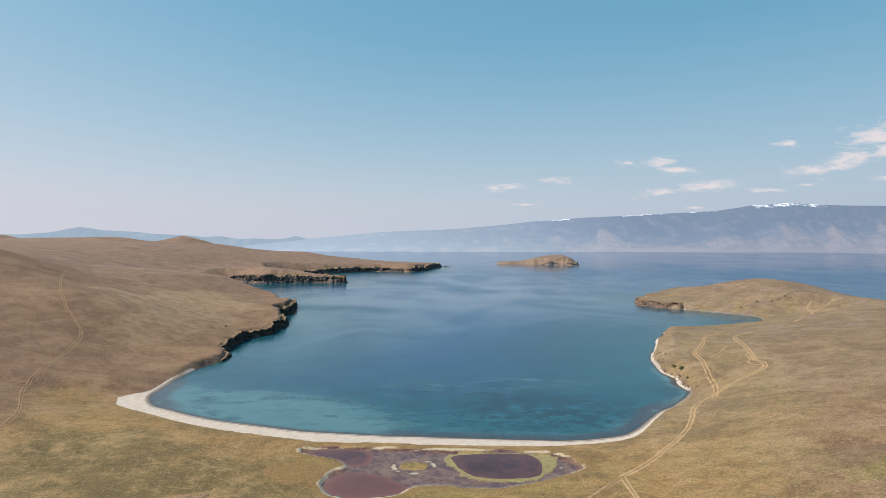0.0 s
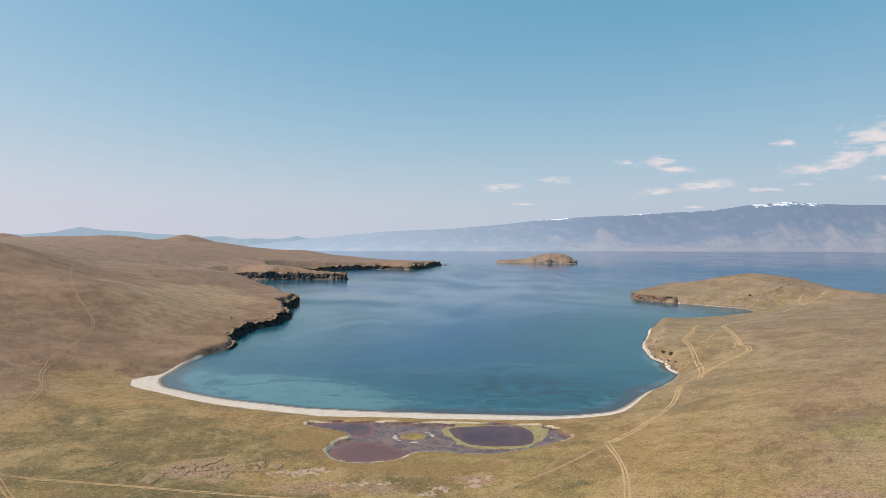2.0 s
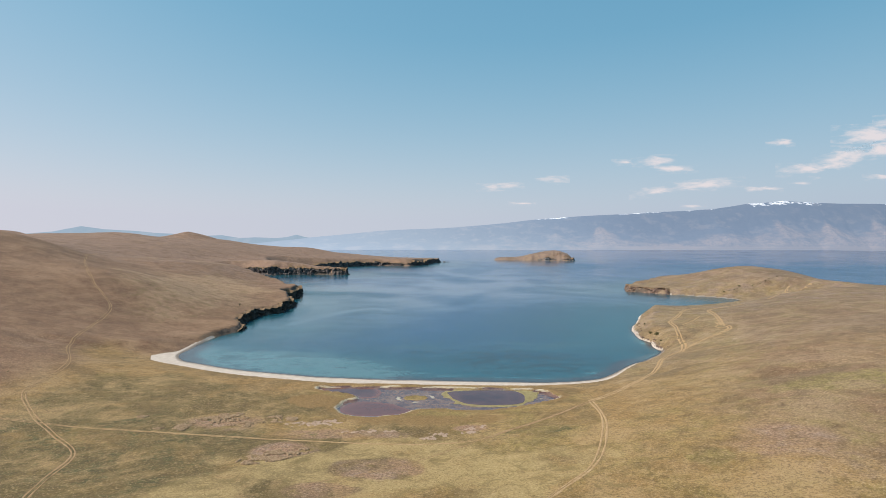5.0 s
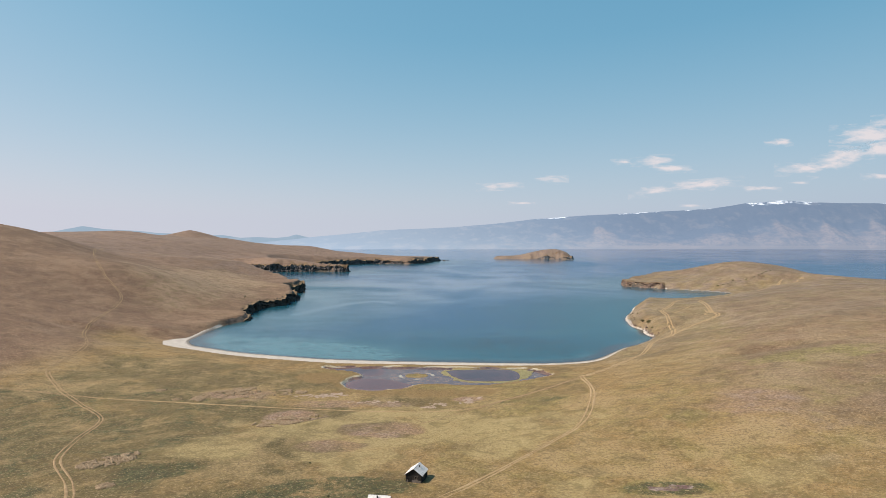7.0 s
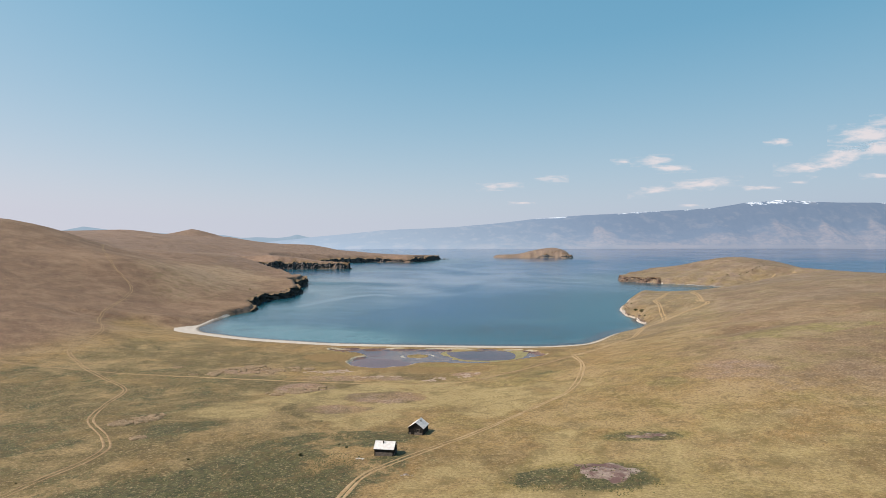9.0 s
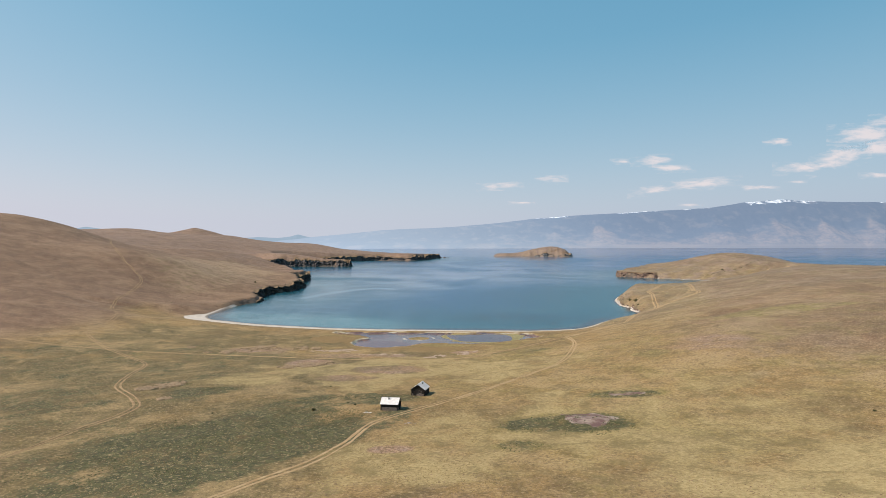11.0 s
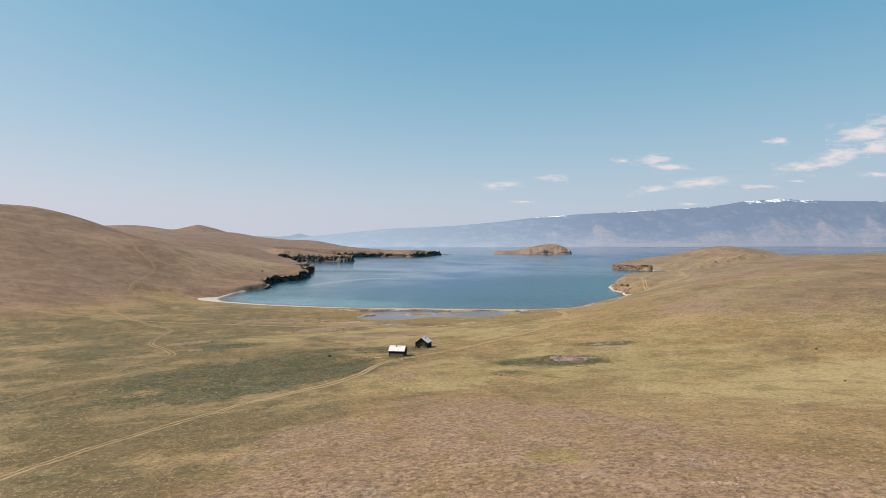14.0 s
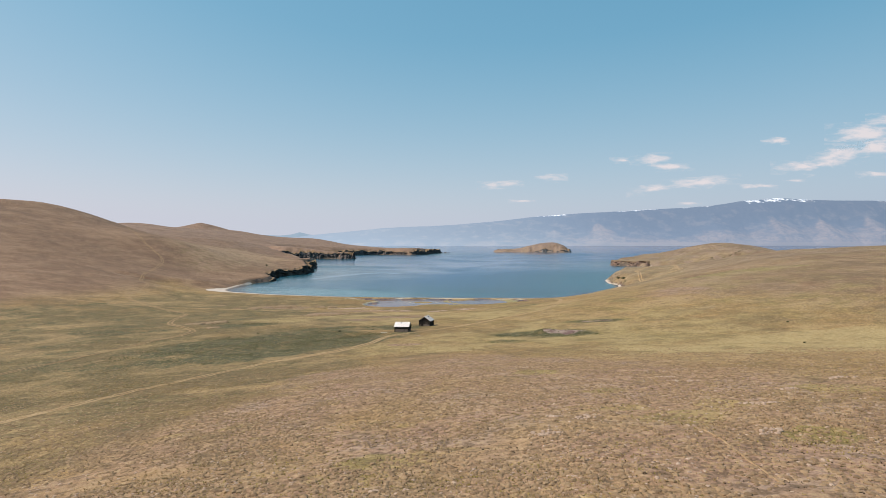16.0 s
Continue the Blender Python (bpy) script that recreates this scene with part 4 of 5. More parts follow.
def range_of(name, label, material, line, near, far, across, seed, spur, snowy=()):
    """A mountain range: its crest runs through (x, height), its foot stands on the far shore."""
    xs = np.arange(line[0][0], line[-1][0] + 1, across)
    crest = np.interp(xs, [p[0] for p in line], [p[1] for p in line])
    crest = crest + crest * (0.02 * rough(xs, xs * 0.3, 420, seed, 7))
    v = np.linspace(0, 1, 60)[:, None]
    x, y = np.broadcast_to(xs, (60, len(xs))), near + (far - near) * v + 0 * xs
    bent = x / spur + 0.8 * ripple(xs, xs * 0, spur * 2.6, seed + 19) + 0.35 * ripple(x, y, spur * 1.7, seed + 9) + 0.25 * v * ripple(xs, xs * 0, spur * 2.3, seed + 2)
    spurs = 1 - 2 * np.abs(bent % 1.0 - 0.5)
    small = 1 - 2 * np.abs((2.7 * bent + 0.3 * ripple(x, y, spur * 0.6, seed + 4)) % 1.0 - 0.5)
    bold = 0.13 * np.interp(xs, [0, 1300], [0.25, 1.0]) * (0.7 + 0.5 * ripple(xs, xs * 0, spur * 1.3, seed + 6))
    face = np.minimum(1.75 * v, 0.78 * v + bold * spurs * ease(1.0, 0.4, v) + 0.012 * small + 0.02 * rough(x, y, 90, seed + 8, 4))
    up = np.clip(face, 0, 1) * (1 - ease(0.55, 1, v)) + ease(0.55, 1, v)
    # bare triangular slopes at the foot of each spur, woods above and in the gullies
    reach = (0.2 + 0.62 * spurs * (0.75 + 0.5 * ripple(xs, xs * 0, spur * 1.6, seed + 16))) * np.interp(x, [-500, 500, 1100, 1600], [0.35, 0.55, 0.85, 1.0])
    bare_foot = ease(0.62, 0.1, v + 0.25 * rough(x, y, 500, seed + 18, 4)) * 0.55
    facet = np.maximum(bare_foot, 0.8 * ease(0.12, -0.12, v - reach) * (0.75 + 0.4 * rough(x, y, 120, seed + 21, 4))) * np.interp(x, [-500, 300, 1300], [0.5, 0.65, 1.0])
    z = 14 + (1.015 * crest - 14) * np.clip(up, 0, 1.0)
    z[0] = 6
    snow = 0 * z
    for cx, half, deep, cover in snowy:
        snow = np.maximum(snow, cover * ease(1 - deep, 1 - deep * 0.25, z / (1.015 * crest)) * ease(half, half * 0.6, np.abs(x - cx)))
    # painted haze: the slopes glow more towards the left end and the foot
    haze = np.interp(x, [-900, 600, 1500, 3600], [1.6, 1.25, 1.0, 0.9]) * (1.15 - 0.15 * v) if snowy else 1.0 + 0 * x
    return tagged(sheet(name, np.stack([x, y, z], -1).reshape(-1, 3), grid_faces(60, len(xs)), material, facet=facet, snow=snow, haze=haze, strand=0.85 * ease(46, 36, z) * ease(1000, 1300, x) + 0.45 * ease(60, 36, z) * ease(0.1, 0.4, rough(x, y, 160, 7, 2)) * ease(1500, 1000, x)), label, "mountains", kind="structure")


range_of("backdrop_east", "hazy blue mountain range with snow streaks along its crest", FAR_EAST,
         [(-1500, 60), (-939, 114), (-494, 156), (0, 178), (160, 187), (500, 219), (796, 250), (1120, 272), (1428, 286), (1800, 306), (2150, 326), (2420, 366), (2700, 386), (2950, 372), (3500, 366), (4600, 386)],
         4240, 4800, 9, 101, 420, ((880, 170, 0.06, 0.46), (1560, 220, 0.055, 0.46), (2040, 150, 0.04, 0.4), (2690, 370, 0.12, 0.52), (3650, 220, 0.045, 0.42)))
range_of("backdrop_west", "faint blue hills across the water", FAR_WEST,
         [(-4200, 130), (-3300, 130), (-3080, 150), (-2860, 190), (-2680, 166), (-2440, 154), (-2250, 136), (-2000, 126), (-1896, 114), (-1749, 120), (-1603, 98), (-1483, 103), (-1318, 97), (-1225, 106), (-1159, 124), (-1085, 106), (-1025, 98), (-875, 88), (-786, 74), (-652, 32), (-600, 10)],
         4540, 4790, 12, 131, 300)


def cloud(x, z, wide, high, lean=0.0, seed=0):
    """A thin flat-based cloud far beyond the mountains."""
    u, v = np.meshgrid(np.linspace(-1, 1, 41), np.linspace(-1, 1, 17))
    body = np.clip(1 - np.sqrt(u**2 + np.where(v < 0, v * 1.5, v) ** 2), 0, 1) * (1 + 0.5 * ripple(u * 2.5 + seed * 7, v * 1.5, 1, seed))
    px, pz = 0.977 * (x + u * wide / 2), 2 + 0.977 * (z + v * high / 2 + u * wide / 2 * lean)
    py = 4845 - 20 * (1 - u**2) * (1 - v**2)
    ob = sheet("cloud", np.stack([px, py, pz], -1).reshape(-1, 3), grid_faces(17, 41), CLOUD, body=body)
    return tagged(ob, "small pale pink-white fair-weather cloud", "cloud", "clouds over the range", "structure")


for k, (x, z, wide, high, lean) in enumerate((
        (880, 575, 330, 80, 0.02), (480, 522, 400, 72, 0.04), (1740, 730, 380, 120, 0), (1920, 668, 370, 80, 0.04), (1475, 724, 180, 55, 0),
        (2770, 880, 250, 84, 0.12), (3560, 935, 760, 230, 0.06), (3680, 1055, 320, 140, 0.1), (2990, 670, 520, 120, 0.06), (3280, 735, 560, 190, 0.26), (3600, 825, 620, 190, 0.1),
        (1740, 480, 420, 90, 0.1), (2150, 535, 680, 110, 0.08), (2920, 552, 220, 48, 0), (2620, 505, 360, 48, 0), (3600, 602, 320, 60, 0), (660, 385, 240, 34, 0), (2050, 360, 240, 40, 0))):
    cloud(x, z, wide, high, lean, k)


# ---- wheel tracks ----
def at_ground(x, y):
    return land(np.array([x], float), np.array([y], float))[0][0]


def wheel_track(label, points, ruts=(-0.78, 0.78), wide=0.62, seed=0, lift=0.07, dirt=DIRT):
    """Bare wheel ruts worn into the turf along a bending line."""
    line = smooth_line(points, 14)
    step = np.r_[0, np.cumsum(np.hypot(*np.diff(line, axis=0).T))]
    s = np.arange(0, step[-1], 1.0)
    x, y = np.interp(s, step, line[:, 0]), np.interp(s, step, line[:, 1])
    way = np.stack([np.gradient(x), np.gradient(y)], -1)
    way /= np.linalg.norm(way, axis=1)[:, None]
    owner = tagged(new("road"), label, "dirt track", kind="structure")
    for k, off in enumerate(ruts):
        drift = 0.35 * ripple(s, s * 0, 25, seed + k)
        half = wide / 2 * (1 + 0.45 * ripple(s, s * 0 + 9, 4, seed + 5 + k) + 0.3 * ripple(s, s * 0, 17, seed + 7 + k))
        cols = []
        for share, dip in ((-1, -0.07), (-0.6, 0.0), (0, -0.02), (0.6, 0.0), (1, -0.07)):
            side = off + drift + share * half
            px, py = x - way[:, 1] * side, y + way[:, 0] * side
            far = np.hypot(px, py + 140)
            cols.append(np.stack([px, py, land(px, py)[0] + lift + dip + 0.00012 * far], -1))
        rut = sheet("rut", np.stack(cols, 1).reshape(-1, 3), grid_faces(len(s), 5), dirt)
        rut.parent = owner
    return owner


ROAD_SOUTH = [(68, 230), (66, 204), (61, 179), (49, 145), (35, 126), (13, 99), (2, 87), (-9, 74), (-17, 62), (-21, 45), (-27, 30), (-35, 20), (-41, 10), (-46, -1), (-51, -13), (-57, -33), (-62, -60), (-72, -100)]
ROAD_EAST = [(68, 230), (81.6, 242.5), (95, 259.5), (104, 270.8), (115.5, 288), (125.5, 306.3), (133.3, 323), (144.5, 340), (155, 348), (171.5, 361), (186.5, 370.5), (199, 378), (206, 391), (208, 405), (215, 424), (228, 462), (241, 503), (266, 528), (291, 545)]
ROAD_BRANCH = [(152, 339), (165, 368), (172, 395), (181, 425), (187, 452), (205, 481), (226, 522), (250, 545)]
ROAD_FAINT = [(188, 430), (204, 447), (217, 465)]
ROAD_FAR = [(330, 572), (362, 612), (405, 676), (446, 736), (455, 759), (473, 782)]
ROAD_FORK = [(449, 739), (466, 750), (490, 762)]
ROAD_CROSS = [(68, 229), (45, 207), (25, 191), (16, 182), (4, 179), (-15, 179), (-48, 183), (-79, 187), (-110, 192), (-142, 196), (-171, 202), (-200, 206), (-240, 213)]
ROAD_WEST = [(-498, 839), (-426, 690), (-361, 574), (-315, 507), (-296, 487), (-275, 462), (-265, 436), (-256, 404), (-246, 369), (-236, 342), (-213, 305), (-205, 284), (-200, 262), (-194, 240), (-172, 212), (-147, 187), (-126, 165), (-120, 140), (-113, 118), (-97, 98), (-90, 83), (-94, 62), (-99, 38), (-106, 10), (-116, -30)]
ROAD_SPUR = [(199, 378), (205, 384), (203, 398), (208, 406), (214, 424)]
wheel_track("pair of pale wheel ruts through dry grass", ROAD_SOUTH[:13], ruts=(-0.62, 0.62), seed=1, wide=0.72)
wheel_track("pair of narrow wheel ruts in the grass", ROAD_SOUTH[12:], ruts=(-0.62, 0.62), seed=14, wide=0.55)
wheel_track("pair of pale wheel ruts climbing the headland", ROAD_EAST[:11], wide=1.2, ruts=(-0.95, 0.95), seed=2)
wheel_track("broad worn wheel ruts on top of the headland", ROAD_EAST[10:], wide=1.25, ruts=(-1.0, 1.0), seed=20)
wheel_track("pale wheel track over the knoll", ROAD_BRANCH, wide=1.2, ruts=(-1.0, 1.0), seed=3)
wheel_track("faint single wheel mark in the turf", ROAD_FAINT, ruts=(0.0,), wide=1.2, seed=4)
wheel_track("pale wheel track on the far rise", ROAD_FAR, wide=1.2, ruts=(-1.0, 1.0), seed=5)
wheel_track("pale fork of the far wheel track", ROAD_FORK, wide=1.3, ruts=(-1.0, 1.0), seed=9)
wheel_track("faint old wheel marks across the meadow", ROAD_CROSS[:4], wide=0.8, ruts=(-0.65, 0.65), seed=6, dirt=OLD_DIRT)
wheel_track("faint grassy wheel mark across the meadow", ROAD_CROSS[3:10], ruts=(-0.5, 0.5), wide=0.55, seed=6, dirt=DIRT, lift=0.07)
wheel_track("old wheel marks across the western meadow", ROAD_CROSS[9:], ruts=(-0.55, 0.55), wide=0.55, seed=12, dirt=OLD_DIRT, lift=0.05)
wheel_track("pair of faint wheel ruts up the brown hillside", ROAD_WEST[:13], ruts=(-0.8, 0.8), wide=0.6, seed=7, dirt=OLD_DIRT)
wheel_track("pair of pale wheel ruts over the western meadow", ROAD_WEST[12:22], ruts=(-0.75, 0.75), wide=0.58, seed=10, dirt=OLD_DIRT)
wheel_track("faint wheel ruts over the damp meadow", ROAD_WEST[21:], ruts=(-0.65, 0.65), wide=0.45, seed=13, dirt=OLD_DIRT)
wheel_track("faint disused wheel mark towards the cabins", [(14, 180), (6.4, 172.5), (-1, 164.5), (-11, 155.5), (-24, 146), (-40, 137)], ruts=(0.0,), wide=0.28, seed=17, lift=0.05, dirt=OLD_DIRT)
wheel_track("short bypass of the wheel track", ROAD_SPUR, wide=1.0, ruts=(2.6,), seed=8)
wheel_track("narrow footpath over the bare knoll", [(16.75, -97.6), (16.95, -100.5), (16.3, -104), (15.6, -110)], ruts=(0.0,), wide=0.12, seed=15, lift=0.055, dirt=OLD_DIRT)

# ---- cliffs ----
def cliff(name, label, material, ring, top, seed, lean=2.4, depth=3.2, taper=14, reach=9.5, low_end=1.0):
    """A broken rock wall that follows a stretch of shore, with buttresses, ledges and gullies."""
    line = ring[:, :2]
    step = np.r_[0, np.cumsum(np.hypot(*np.diff(line, axis=0).T))]
    s = np.arange(0, step[-1], 1.3)
    x, y = np.interp(s, step, line[:, 0]), np.interp(s, step, line[:, 1])
    way = np.stack([np.gradient(x), np.gradient(y)], -1)
    way /= np.linalg.norm(way, axis=1)[:, None] + 1e-9
    inland_x, inland_y = way[:, 1], -way[:, 0]
    jut = jagged(x, y, np.interp(s, step, ring[:, 2]))
    fade = ease(0, taper, s) * ease(step[-1], step[-1] - taper, s)
    high = top * fade * (0.8 + 0.4 * rough(s, s * 0, 40, seed, 3) + 0.3 * rough(s, s * 0, 9, seed + 3, 2))
    high = high * (1 - 0.75 * ease(step[-1] - low_end, step[-1] - 0.3 * low_end, s))
    behind = land(x + inland_x * (lean + reach - 2.5 - jut), y + inland_y * (lean + reach - 2.5 - jut))[0]
    high = np.minimum(high, np.maximum(behind, 0.4) + 0.3)
    v = np.linspace(0, 1, 17)[:, None]
    rib = np.abs(rough(s + 0 * v, v * 14, 17, seed + 11, 4)) * depth * 2.2 + rough(s + 0 * v, v * 20, 4, seed + 17, 3) * depth * 0.5
    ledge = 0.6 * np.floor(v * 5 + rough(s + 0 * v, v * 0, 12, seed + 21, 2)) / 5
    off = -2.5 - jut + (v * 0.6 + ledge * 0.6) * lean + rib * np.sin(np.pi * np.clip(v, 0.08, 0.92))
    px, py = x + inland_x * off, y + inland_y * off
    pz = -0.6 + (high + 0.6) * v
    # the turf behind the brink
    turf = ease(0.86, 1.0, v + 0.1 * rough(s + 0 * v, v * 9, 7, seed + 25, 3)) + 0 * pz
    for back, sink in ((0.26 * reach, 0.0), (0.63 * reach, 0.0), (reach, -0.8)):
        bx, by = px[16] + inland_x * back, py[16] + inland_y * back
        low = land(bx, by)[0]
        bz = low + 0.25 if back == reach else high + (low - high) * (back / reach) ** 1.5
        px, py, pz = np.vstack([px, bx]), np.vstack([py, by]), np.vstack([pz, bz + sink])
        turf = np.vstack([turf, np.ones_like(s)])
    return tagged(sheet(name, np.stack([px, py, pz], -1).reshape(-1, 3), grid_faces(20, len(s)), material, smooth=False, turf=turf), label, "cliff", kind="structure")


def stretch(points, steps=6):
    return smooth_line(points, steps)


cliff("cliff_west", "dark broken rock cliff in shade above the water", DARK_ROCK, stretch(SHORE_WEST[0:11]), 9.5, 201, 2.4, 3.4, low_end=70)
cliff("cliff_middle_cape", "ribbed brown rock cliff of the middle cape", CAPE_ROCK, stretch(SHORE_CAPES[14:22]), 22, 211, 5.0, 6.0, 40, 24)
cliff("cliff_far_cape", "low dark rock cliff of the far cape", CAPE_ROCK, stretch(SHORE_CAPES[4:14]), 15, 221, 4.0, 5.0, 40, 24)
cliff("cliff_headland", "russet rock cliff at the tip of the headland", WARM_ROCK, stretch(SHORE_EAST[18:24]), 13, 231, 5.0, 5.0, 14, 18)
cliff("cliff_island", "grey broken rock cliff of the islet", ISLE_ROCK, ISLAND[8:26][::-1], 13, 241, 5.0, 5.0, 30, 14)


# ---- loose rocks ----
def rock_mesh(name, seed, material, flat=0.7, detail=2):
    bm = bmesh.new()
    bmesh.ops.create_icosphere(bm, subdivisions=detail, radius=1.0)
    for v in bm.verts:
        n = v.co.normalized()
        k = 1 + 0.45 * noise.noise(n * 1.3 + Vector((seed * 3.7, 1.1, 0))) + 0.2 * noise.noise(n * 3.1 + Vector((0, seed * 2.3, 4)))
        v.co = Vector((n.x * k, n.y * k, max(n.z * k * flat, -0.35)))
    mesh = bpy.data.meshes.new(name)
    bm.to_mesh(mesh)
    bm.free()
    mesh.materials.append(material)
    return mesh


ROCKS = [rock_mesh("rock", k, WARM_ROCK) for k in range(4)]
PALE = [rock_mesh("stone", k + 9, PALE_ROCK, 0.5) for k in range(4)]
BLACK = [rock_mesh("rock", k + 20, DARK_ROCK, 0.8) for k in range(3)]
dice = random.Random(7)


def lay_rock(kind, x, y, size, label, group, name="rock", sink=0.15):
    ob = new(name, dice.choice(kind))
    ob.location = (x, y, max(at_ground(x, y), -0.4) - sink * size)
    ob.rotation_euler = (0, 0, dice.uniform(0, 6.28))
    ob.scale = (size * dice.uniform(0.8, 1.3), size * dice.uniform(0.7, 1.1), size * dice.uniform(0.7, 1.0))
    return tagged(ob, label, "rock", group)


# russet blocks along the low eastern shore
for (ax, ay), (bx, by), count, low, high in (((158, 384), (161, 400), 12, 0.6, 1.6), ((160, 400), (164, 421), 15, 0.6, 1.7), ((162, 425), (163, 450), 9, 0.6, 1.5), ((166, 455), (176, 492), 8, 0.6, 1.5), ((215, 588), (234, 634), 9, 0.8, 2.0), ((152, 376), (172, 390), 10, 0.5, 1.2)):
    for k in range(count):
        s = (k + dice.uniform(0, 0.9)) / count
        lay_rock(ROCKS, ax + (bx - ax) * s + dice.uniform(-4.0, -0.5), ay + (by - ay) * s, 0.75 * dice.uniform(low, high), "russet weathered rock on the pale shore", "shore rocks")
# dark rocks at the foot of the west cliff
for k in range(34):
    p = COAST[int(np.searchsorted(np.arange(len(COAST)), 4 * 24 + dice.uniform(4, 44)))]
    lay_rock(BLACK, p[0] + dice.uniform(-1, 4.5), p[1] + dice.uniform(-3, 3), dice.uniform(0.7, 2.0), "dark wet boulder at the foot of the cliff", "cliff-foot boulders", "boulder", 0.3)
for k in range(26):
    p = COAST[int(4 * 24 + dice.uniform(4, 40))]
    lay_rock(PALE, p[0] + dice.uniform(0, 3), p[1] + dice.uniform(-3, 3), dice.uniform(0.5, 1.3), "pale stone lying at the water's edge", "cliff-foot stones", "stone", 0.2)
# sea stacks off the far cape
for x, y, size in ((-8, 2168, 9), (8, 2172, 6), (22, 2178, 4)):
    lay_rock(BLACK, x, y, size, "dark rock standing in the water off the cape", "cape rocks", "rock", 0.2)


# ---- log cabins ----
def part(name, bm, material, parent, label=""):
    mesh = bpy.data.meshes.new(name)
    bm.to_mesh(mesh)
    bm.free()
    mesh.materials.append(material)
    ob = new(name, mesh)
    ob.parent = parent
    return tagged(ob, label)


def box(bm, x0, y0, z0, x1, y1, z1, soft=0.0):
    made = bmesh.ops.create_cube(bm, size=1.0, matrix=Matrix.Translation(((x0 + x1) / 2, (y0 + y1) / 2, (z0 + z1) / 2)) @ Matrix.Diagonal((x1 - x0, y1 - y0, z1 - z0, 1)))
    if soft:
        edges = list({e for v in made["verts"] for e in v.link_edges})
        bmesh.ops.bevel(bm, geom=edges, offset=soft, segments=1, affect="EDGES")


def log(bm, start, end, radius):
    way = Vector(end) - Vector(start)
    turn = way.to_track_quat("Z", "Y").to_matrix().to_4x4()
    bmesh.ops.create_cone(bm, cap_ends=True, segments=8, radius1=radius, radius2=radius * 0.94, depth=way.length, matrix=Matrix.Translation((Vector(start) + Vector(end)) / 2) @ turn)


def log_cabin(label, x, y, turn, wide, deep, eave, ridge, door_at, windows, stack):
    """A small log cabin. Its ridge runs along its own y; the gable with the door looks to -y."""
    z = min(at_ground(x + a, y + b) for a in (-2, 2) for b in (-2, 2))
    owner = tagged(new("cabin"), label, "cabin", "cabins by the track")
    owner.matrix_basis = pose(x, y, z, 0, 0, turn)
    w, d, r = wide / 2, deep / 2, 0.12
    rows = int(eave / (2 * r * 0.93))
    for name, a, b in (("front_wall", (-w, -d), (w, -d)), ("back_wall", (-w, d), (w, d)), ("side_wall", (-w, -d), (-w, d)), ("side_wall", (w, -d), (w, d))):
        bm, pieces = bmesh.new(), {}
        along = Vector((b[0] - a[0], b[1] - a[1], 0)).normalized() * 0.22
        for k in range(rows):
            h = r + k * 2 * r * 0.93 + (r * 0.9 if name == "side_wall" else 0) - 0.1
            gaps = [(door_at - 0.5, door_at + 0.5, 0, 1.95)] + [(c - 0.42, c + 0.42, 0.9, 1.75) for c in windows] if name == "front_wall" else []
            cuts = sorted((g0, g1) for g0, g1, z0, z1 in gaps if z0 < h + r < z1 + r)
            at = -w - 0.22
            for g0, g1 in cuts + [(w + 0.22, None)]:
                if name == "front_wall":
                    side = "left" if g0 <= door_at - 0.45 else "right" if at >= door_at + 0.45 else "over"
                    log(pieces.setdefault(side, bmesh.new()), (at, -d, h), (g0, -d, h), r)
                    at = g1
                else:
                    log(bm, Vector((*a, h)) - along, Vector((*b, h)) + along, r)
                    break
        for piece in pieces.values():
            part(name, piece, LOGS, owner)
        if not pieces:
            part(name, bm, LOGS, owner)
    for side in (-1, 1):
        bm = bmesh.new()
        count = 14
        for k in range(count):
            x0, x1 = -w + wide * k / count, -w + wide * (k + 0.93) / count
            top = eave + (ridge - eave) * (1 - abs((x0 + x1) / 2) / w) - 0.06
            box(bm, x0, side * d - 0.03, eave - 0.12, x1, side * d + 0.03, max(top, eave - 0.05), 0.004)
        part("gable", bm, PLANKS, owner, "dark weathered gable boards")
    pitch = math.atan2(ridge - eave, w)
    for side in (-1, 1):
        bm = bmesh.new()
        length, columns = (w + 0.42) / math.cos(pitch), 26
        run = deep + 0.7
        for k in range(columns):
            y0 = -run / 2 + run * k / columns
            lift = 0.012 * (k % 2)
            box(bm, 0.0, y0, lift, length, y0 + run / columns, 0.035 + lift)
        mesh = bpy.data.meshes.new("roof_slope")
        bm.to_mesh(mesh)
        bm.free()
        mesh.materials.append(ROOFING)
        slab = new("roof_slope", mesh)
        slab.parent = owner
        slab.matrix_basis = Matrix.Translation((0, 0, ridge + 0.03)) @ Matrix.Rotation(0 if side > 0 else math.pi, 4, "Z") @ Matrix.Rotation(pitch, 4, "Y")
        tagged(slab, "pale grey corrugated roof sheet")
        for end in (-1, 1):
            bm = bmesh.new()
            box(bm, 0.0, end * (run / 2) - 0.02, -0.14, length, end * (run / 2) + 0.02, 0.0, 0.004)
            fascia = part("fascia", bm, PLANKS, owner)
            fascia.matrix_basis = slab.matrix_basis.copy()
    bm = bmesh.new()
    box(bm, -0.12, -deep / 2 - 0.33, ridge + 0.02, 0.12, deep / 2 + 0.33, ridge + 0.07, 0.01)
    part("ridge_cap", bm, ROOFING, owner)
    bm = bmesh.new()
    sx, sy = stack
    roof_z = ridge - abs(sx) * math.tan(pitch)
    log(bm, (sx, sy, roof_z - 0.3), (sx, sy, roof_z + 0.5), 0.16)
    log(bm, (sx, sy, roof_z + 0.5), (sx, sy, roof_z + 0.56), 0.22)
    part("chimney", bm, DARK_ROCK, owner, "sooty dark stove pipe")
    bm = bmesh.new()
